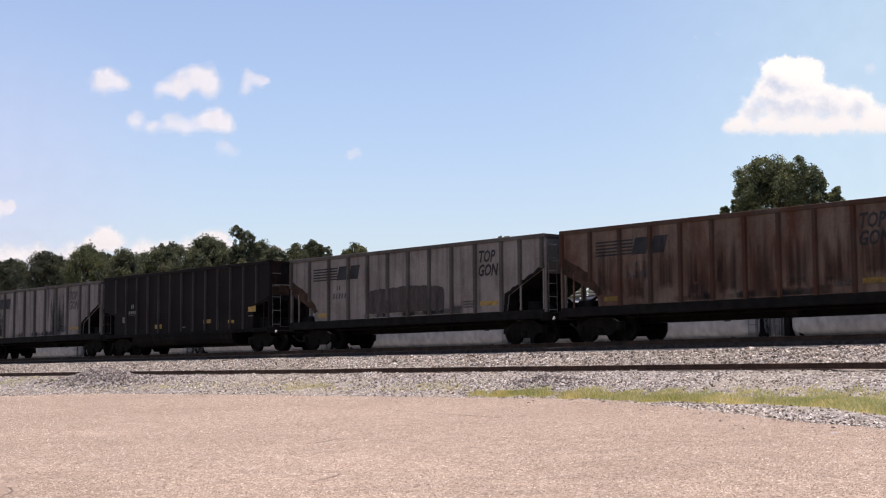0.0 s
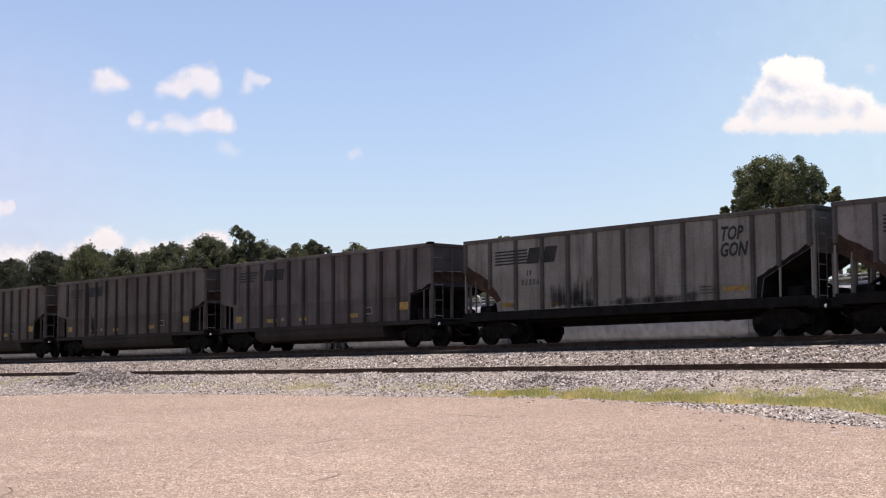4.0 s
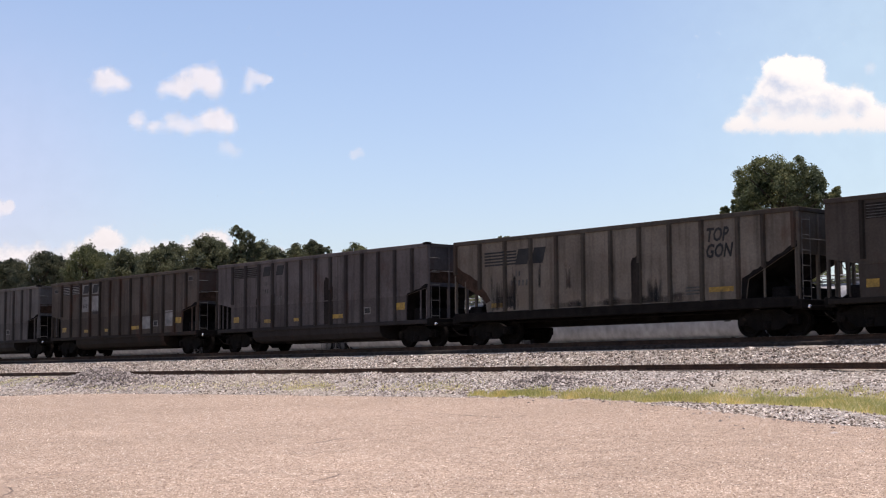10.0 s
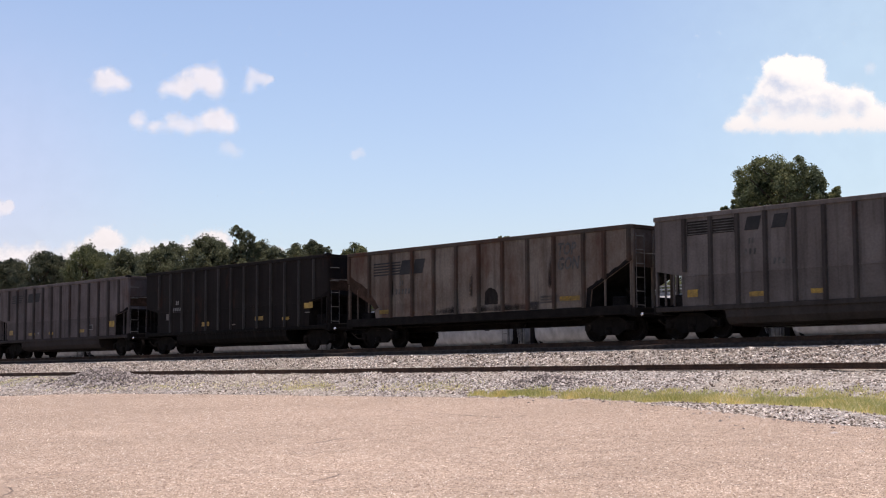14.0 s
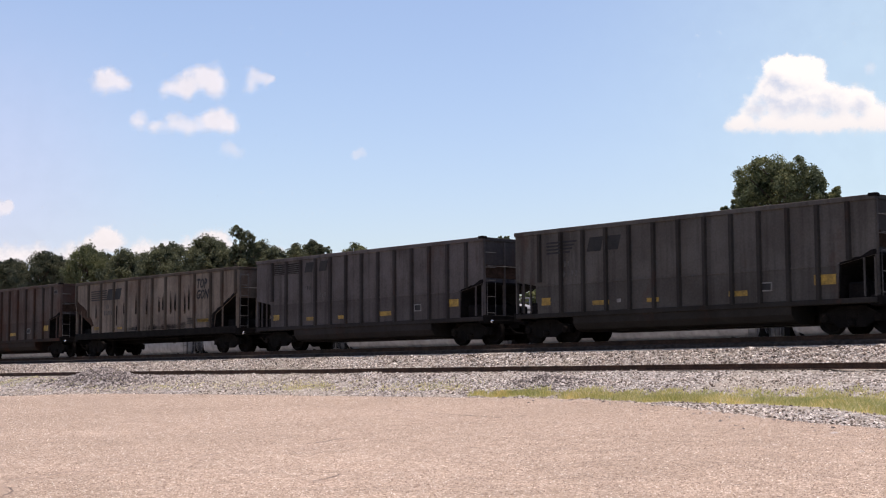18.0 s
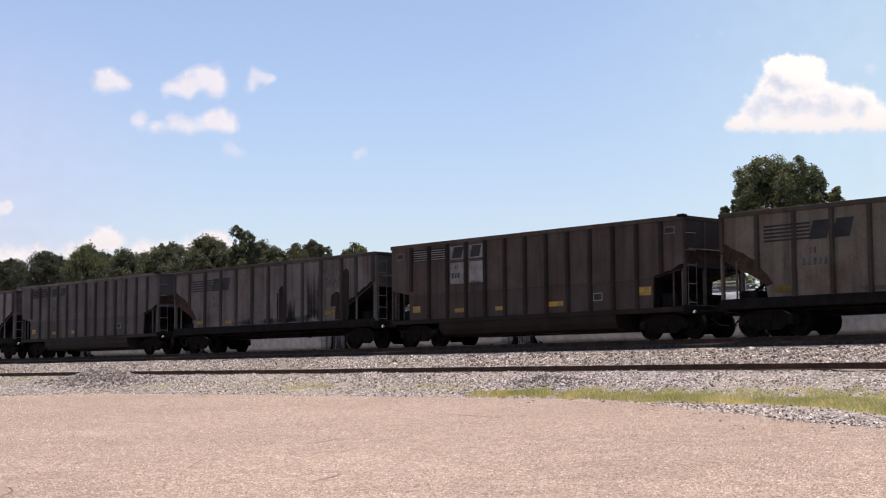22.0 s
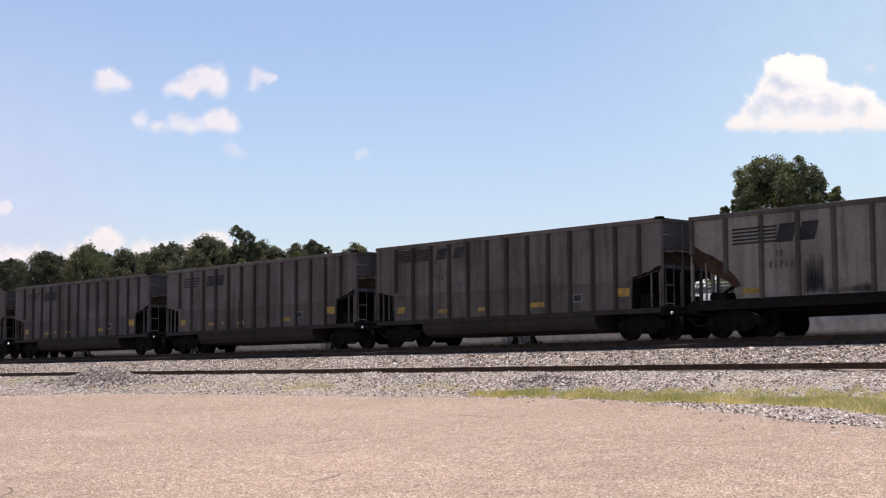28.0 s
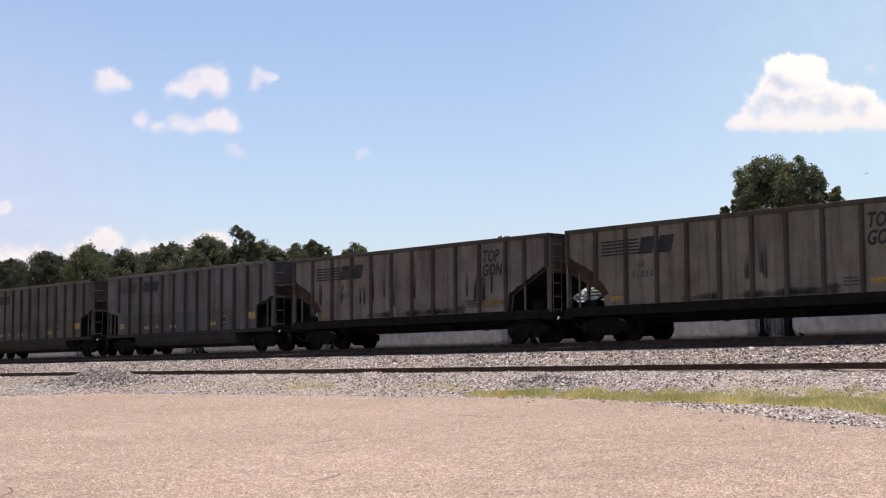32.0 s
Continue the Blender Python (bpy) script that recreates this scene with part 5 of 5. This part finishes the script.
# ---- grass ----
def grass():
    rng = random.Random(77)
    verts, faces = [], []

    def tuft(x, y, n, h):
        for _ in range(n):
            px, py = x + rng.gauss(0, 0.09), y + rng.gauss(0, 0.09)
            z, hh, a = land(px, py) - 0.01, h * rng.uniform(0.4, 1.15), rng.uniform(0, 6.28)
            w, k = rng.uniform(0.004, 0.008), len(verts)
            c, s = math.cos(a), math.sin(a)
            b = rng.uniform(0.1, 0.75) * hh
            verts.extend([(px - w * s, py + w * c, z), (px + w * s, py - w * c, z), (px + b * c * 0.4, py + b * s * 0.4, z + hh * 0.65), (px + b * c, py + b * s, z + hh)])
            faces.extend([(k, k + 1, k + 2), (k, k + 2, k + 3)])

    # one ragged band along the edge of the lot
    near_x, near_y = (-31, -27.4, -25, -22, -20, -17.9, -14.9, -11, -6), (29.35, 29.15, 28.7, 28.35, 27.9, 27.1, 24.7, 22.6, 20.0)
    for _ in range(11000):
        x = rng.uniform(-31.5, -6)
        near, far = float(np.interp(x, near_x, near_y)), float(np.interp(x, (-31, -29.5, -20, -6), (29.75, 30.5, 30.65, 31.1)))
        f = rng.random() ** 1.5
        y = near + (far - near) * f + rng.gauss(0, 0.1)
        clear = 0.5 * noise.noise((x * 0.45, y * 0.8, 7.0)) + 0.75 * noise.noise((x * 1.7, y * 2.1, 1.0)) + rng.uniform(-0.3, 0.3)
        if y > edge_of_lot(x) + 0.1 and clear > -0.16 + 0.42 * f - 0.02 * (x + 20):
            tuft(x, y, 7, 0.18 - 0.06 * f)
    for cx, cy, sx, sy, n in ((-41.5, 30.6, 1.0, 0.3, 110), (-34.6, 30.6, 1.3, 0.3, 110), (-65.6, 31.0, 2.5, 0.3, 160), (-46, 30.8, 4.0, 0.3, 120), (-55, 30.4, 4.0, 0.4, 120), (-37.5, 30.4, 3, 0.3, 80)):
        for _ in range(n):
            tuft(rng.gauss(cx, sx), rng.gauss(cy, sy), 6, 0.1)
    ob = new("grass", mesh_of("grass", verts, faces, [GRASS]))
    tagged(ob, "dry yellow-green grass growing in the gravel", "grass", kind="stuff")


grass()


# ---- clouds ----
def cloud(name, x, y, w, h, puffs, seed, bright, soft, shade, tint, crisp):
    """A far cloud seen edge on, a flat glowing card: puffs (x, y, radius) with billowing, crisp heads and soft feet,
    its grey shade painted at given hollows.
    """
    m = bpy.data.materials.new("cloud_vapour")
    m.use_nodes = True
    t = m.node_tree
    t.nodes.clear()
    link = t.links.new

    def node(kind, **values):
        n = t.nodes.new("ShaderNode" + kind)
        for k, v in values.items():
            n.inputs[k.replace("_", " ")].default_value = v
        return n

    def maths(op, a, b, c=None):
        n = node("Math")
        n.operation = op
        for i, v in enumerate((a, b, c)):
            if isinstance(v, bpy.types.NodeSocket):
                link(v, n.inputs[i])
            elif v is not None:
                n.inputs[i].default_value = v
        return n.outputs[0]

    tc = node("TexCoord")
    shift = node("VectorMath")
    shift.operation = "ADD"
    link(tc.outputs["Object"], shift.inputs[0])
    shift.inputs[1].default_value = (seed * 71.0, seed * 13.0, 0)
    bent = tc.outputs["Object"]
    for scale, far in ((0.02, 30.0), (0.07, 13.0)) if crisp else ():
        warp = node("TexNoise", Scale=scale, Detail=5.0, Roughness=0.6)
        link(shift.outputs[0], warp.inputs[0])
        centred = node("VectorMath")
        centred.operation = "MULTIPLY_ADD"
        link(warp.outputs["Color"], centred.inputs[0])
        centred.inputs[1].default_value, centred.inputs[2].default_value = (far, far, 0), (-far / 2, -far / 2, 0)
        add = node("VectorMath")
        add.operation = "ADD"
        link(bent, add.inputs[0]), link(centred.outputs[0], add.inputs[1])
        bent = add.outputs[0]

    def mass(spots, spread):
        total = None
        for px, py, r in spots:
            d = node("VectorMath")
            d.operation = "DISTANCE"
            link(bent, d.inputs[0])
            d.inputs[1].default_value = (px, py, 0)
            f = node("MapRange", From_Min=r * spread, From_Max=0.0, To_Min=0.0, To_Max=1.0)
            f.interpolation_type = "SMOOTHSTEP"
            link(d.outputs["Value"], f.inputs[0])
            total = f.outputs[0] if total is None else maths("ADD", total, f.outputs[0])
        return total

    body = mass(puffs, 1.3)
    fringe = node("TexNoise", Scale=0.045, Detail=6.0, Roughness=0.58)
    link(shift.outputs[0], fringe.inputs[0])
    ragged = maths("MULTIPLY_ADD", fringe.outputs[0], 0.75 if crisp else 0.1, body)
    place = node("SeparateXYZ")
    link(tc.outputs["Generated"], place.inputs[0])
    foot, head = (0.5 + f(b + g * c for a, b, c in puffs) / (2 * h) for f, g in ((min, -1), (max, 1)))
    edge = node("MapRange", From_Min=foot, From_Max=head, To_Min=0.45 + soft * 1.7, To_Max=0.42 + soft * (0.6 if crisp else 1.7))
    link(place.outputs[1], edge.inputs[0])
    dens = node("MapRange", From_Min=0.45 if crisp else 0.05, To_Min=0.0, To_Max=bright)
    dens.interpolation_type = "SMOOTHSTEP"
    link(ragged, dens.inputs[0]), link(edge.outputs[0], dens.inputs["From Max"])
    billow = node("TexNoise", Scale=0.018, Detail=5.0, Roughness=0.5)
    link(shift.outputs[0], billow.inputs[0])
    if shade:
        # self-shade put into the colour: grey at the hollows, duller at the foot
        hollow, grey = shade
        fold = node("TexNoise", Scale=0.024, Detail=6.0, Roughness=0.55)
        link(shift.outputs[0], fold.inputs[0])
        crease = node("MapRange", From_Min=0.36, From_Max=0.6, To_Min=0.3, To_Max=1.0)
        link(fold.outputs[0], crease.inputs[0])
        deep = maths("MULTIPLY", maths("MINIMUM", mass(hollow, 1.9), 1.0), crease.outputs[0])
        col = ramp(node, link, deep, [(0.05, (1.05, 1.04, 0.99)), (0.95, grey)])
        base = node("MapRange", From_Min=foot + 0.1 * (head - foot), From_Max=foot + 0.45 * (head - foot), To_Min=0.0, To_Max=1.0)
        link(place.outputs[1], base.inputs[0])
        col = mixed(node, link, base.outputs[0], (0.9, 0.91, 0.9), col)
    else:
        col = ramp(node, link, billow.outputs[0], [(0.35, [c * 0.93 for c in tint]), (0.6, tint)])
    em, tr, mix, out = node("Emission"), node("BsdfTransparent"), node("MixShader"), node("OutputMaterial")
    em.inputs[1].default_value = CLOUD_LIGHT
    link(col, em.inputs[0]), link(dens.outputs[0], mix.inputs[0]), link(tr.outputs[0], mix.inputs[1]), link(em.outputs[0], mix.inputs[2]), link(mix.outputs[0], out.inputs[0])
    c = new(name, mesh_of(name, [(-w, -h, 0), (w, -h, 0), (w, h, 0), (-w, h, 0)], [(0, 1, 2, 3)], [m]))
    c.visible_shadow = False
    # without crisp heads the card is an added veil that only tints the sky
    tagged(c, "soft white cumulus cloud in the blue sky" if crisp else "tinted veil added to shift the colour of the sky", "cloud" if crisp else "haze", kind="structure")
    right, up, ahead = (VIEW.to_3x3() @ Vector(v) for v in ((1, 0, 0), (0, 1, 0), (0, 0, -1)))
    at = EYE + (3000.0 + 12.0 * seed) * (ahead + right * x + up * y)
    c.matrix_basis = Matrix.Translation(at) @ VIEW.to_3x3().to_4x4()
    return c, right, up


CLOUD_LIGHT = 1.0
DRIFTS = []


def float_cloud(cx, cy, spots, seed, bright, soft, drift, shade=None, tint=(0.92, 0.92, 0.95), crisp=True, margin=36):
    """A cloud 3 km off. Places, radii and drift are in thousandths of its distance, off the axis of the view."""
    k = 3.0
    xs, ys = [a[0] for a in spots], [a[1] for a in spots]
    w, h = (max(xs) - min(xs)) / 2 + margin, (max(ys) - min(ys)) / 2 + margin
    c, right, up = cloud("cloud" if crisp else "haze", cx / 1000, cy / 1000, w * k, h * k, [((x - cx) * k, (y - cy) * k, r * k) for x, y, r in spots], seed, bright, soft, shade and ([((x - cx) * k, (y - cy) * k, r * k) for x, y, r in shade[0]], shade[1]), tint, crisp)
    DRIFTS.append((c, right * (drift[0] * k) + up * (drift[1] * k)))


def clouds():
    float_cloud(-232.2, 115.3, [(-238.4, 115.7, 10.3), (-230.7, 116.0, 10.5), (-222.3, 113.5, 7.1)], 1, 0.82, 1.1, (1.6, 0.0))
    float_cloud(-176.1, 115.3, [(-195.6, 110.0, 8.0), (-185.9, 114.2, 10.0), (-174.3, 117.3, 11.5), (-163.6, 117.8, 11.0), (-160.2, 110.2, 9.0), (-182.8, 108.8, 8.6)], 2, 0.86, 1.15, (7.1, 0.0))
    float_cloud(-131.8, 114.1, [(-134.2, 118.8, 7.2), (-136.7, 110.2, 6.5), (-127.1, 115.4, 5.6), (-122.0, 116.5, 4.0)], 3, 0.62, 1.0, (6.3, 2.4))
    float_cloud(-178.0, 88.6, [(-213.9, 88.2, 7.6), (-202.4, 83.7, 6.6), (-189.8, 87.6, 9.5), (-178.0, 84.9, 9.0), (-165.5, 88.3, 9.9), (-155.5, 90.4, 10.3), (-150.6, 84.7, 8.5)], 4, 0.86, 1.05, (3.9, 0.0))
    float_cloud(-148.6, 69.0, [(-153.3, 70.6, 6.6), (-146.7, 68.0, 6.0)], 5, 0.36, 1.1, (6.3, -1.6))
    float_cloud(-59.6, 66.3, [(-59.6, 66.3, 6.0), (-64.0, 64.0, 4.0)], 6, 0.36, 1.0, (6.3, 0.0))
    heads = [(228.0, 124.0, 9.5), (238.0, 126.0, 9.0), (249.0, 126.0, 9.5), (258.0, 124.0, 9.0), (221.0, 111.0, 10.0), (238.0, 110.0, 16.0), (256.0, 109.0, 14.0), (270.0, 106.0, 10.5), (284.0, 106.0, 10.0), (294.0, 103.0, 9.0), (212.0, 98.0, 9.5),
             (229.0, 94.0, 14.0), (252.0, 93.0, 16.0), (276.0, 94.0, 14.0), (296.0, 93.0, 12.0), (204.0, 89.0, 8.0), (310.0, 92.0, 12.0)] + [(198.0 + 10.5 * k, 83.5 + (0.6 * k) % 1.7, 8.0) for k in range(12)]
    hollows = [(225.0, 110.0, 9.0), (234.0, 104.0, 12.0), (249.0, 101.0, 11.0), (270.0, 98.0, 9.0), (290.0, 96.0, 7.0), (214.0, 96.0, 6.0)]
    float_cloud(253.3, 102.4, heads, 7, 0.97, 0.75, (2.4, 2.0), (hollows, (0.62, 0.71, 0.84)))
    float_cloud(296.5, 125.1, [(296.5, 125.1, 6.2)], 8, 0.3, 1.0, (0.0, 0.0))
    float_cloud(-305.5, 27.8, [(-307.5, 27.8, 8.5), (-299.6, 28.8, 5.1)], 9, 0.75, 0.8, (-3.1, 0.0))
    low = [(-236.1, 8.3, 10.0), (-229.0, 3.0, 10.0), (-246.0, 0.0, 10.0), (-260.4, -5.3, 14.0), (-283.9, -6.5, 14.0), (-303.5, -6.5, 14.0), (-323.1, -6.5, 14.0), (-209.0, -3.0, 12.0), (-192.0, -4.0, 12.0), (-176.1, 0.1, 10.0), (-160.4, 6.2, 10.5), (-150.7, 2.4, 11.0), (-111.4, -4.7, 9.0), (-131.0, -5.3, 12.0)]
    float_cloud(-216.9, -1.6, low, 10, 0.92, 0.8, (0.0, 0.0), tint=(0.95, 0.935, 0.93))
    # two added veils: brighten the sky to the right, cool its cyan low left
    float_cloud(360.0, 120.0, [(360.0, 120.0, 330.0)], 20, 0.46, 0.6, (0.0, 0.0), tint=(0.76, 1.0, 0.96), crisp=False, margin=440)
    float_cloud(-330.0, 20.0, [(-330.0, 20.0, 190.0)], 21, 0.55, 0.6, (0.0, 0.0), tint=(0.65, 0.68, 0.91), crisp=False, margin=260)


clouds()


# ---- insects ----
def insect():
    """A small dark fly: body, head and two wings."""
    fly = tagged(new("flying_insect"), "tiny dark insect flying past in the air", "insect")
    part("body", lathe(bmesh.new(), [(0.0004, -0.006), (0.0022, -0.003), (0.0025, 0.001), (0.0014, 0.005)], "x", 8), MARK_BLACK, fly)
    part("head", lathe(bmesh.new(), [(0.0004, 0.005), (0.0016, 0.006), (0.0016, 0.0075), (0.0004, 0.0085)], "x", 8), MARK_BLACK, fly)
    for s in (-1, 1):
        bm = bmesh.new()
        vs = [bm.verts.new(v) for v in ((0.001, 0, 0.002), (0.002, s * 0.005, 0.005), (-0.002, s * 0.009, 0.007), (-0.004, s * 0.004, 0.004))]
        bm.faces.new(vs)
        part("wing", bm, STEEL, fly)
    return fly


FLY_ONE, FLY_TWO = insect(), insect()


def in_air(x, y, d):
    """A place d metres off, at x to the side and y up in thousandths of that."""
    return Matrix.Translation(EYE + VIEW.to_3x3() @ Vector((x * d / 1000, y * d / 1000, -d))) @ pose(0, 0, 0, 0, 0, 48)


# ---- what moves ----
def motions():
    for c, d in DRIFTS:
        m = c.matrix_basis.copy()
        walk(c, [(0.0, m), (32.0, Matrix.Translation(d) @ m)])
    # flies cross the view at 8 m: seconds, to the side, up
    for fly, way in ((FLY_ONE, [(0, -432.9, 161.2), (27.3, -432.9, 161.2), (27.5, -3.5, 138.4), (27.6, 190.6, 109.0), (27.7, 394.5, 78.8), (32, 594.5, 55.3)]),
                     (FLY_TWO, [(0, -582.0, 4.3), (31.3, -542.7, 8.2), (31.8, 44.7, 27.1), (31.9, 144.7, 32.9), (32, 293.7, 52.2)])):
        walk(fly, [(t, in_air(x, y, 8.0)) for t, x, y in way])
    for car, style, colour, rust, x0 in TRAIN:
        walk(car, [(0.0, pose(x0, MAIN_Y, MAIN_RAIL)), (32.0, pose(x0 + SPEED * 32.0, MAIN_Y, MAIN_RAIL))])
        k0 = max(0, math.ceil((-84 - x0) / SPEED * FPS))
        k1 = min(32 * FPS, math.floor((-8 - x0) / SPEED * FPS))
        turn = 360 * SPEED / FPS / (2 * math.pi * 0.457)
        times = sorted({0, *range(k0, k1 + 1), 32 * FPS})
        for w in car.children_recursive:
            if w.name.startswith("wheelset"):
                x, y, z = w.location
                walk(w, [(k / FPS, pose(x, y, z, 0, turn * (min(max(k, k0), k1) - k0), 0)) for k in times])


motions()
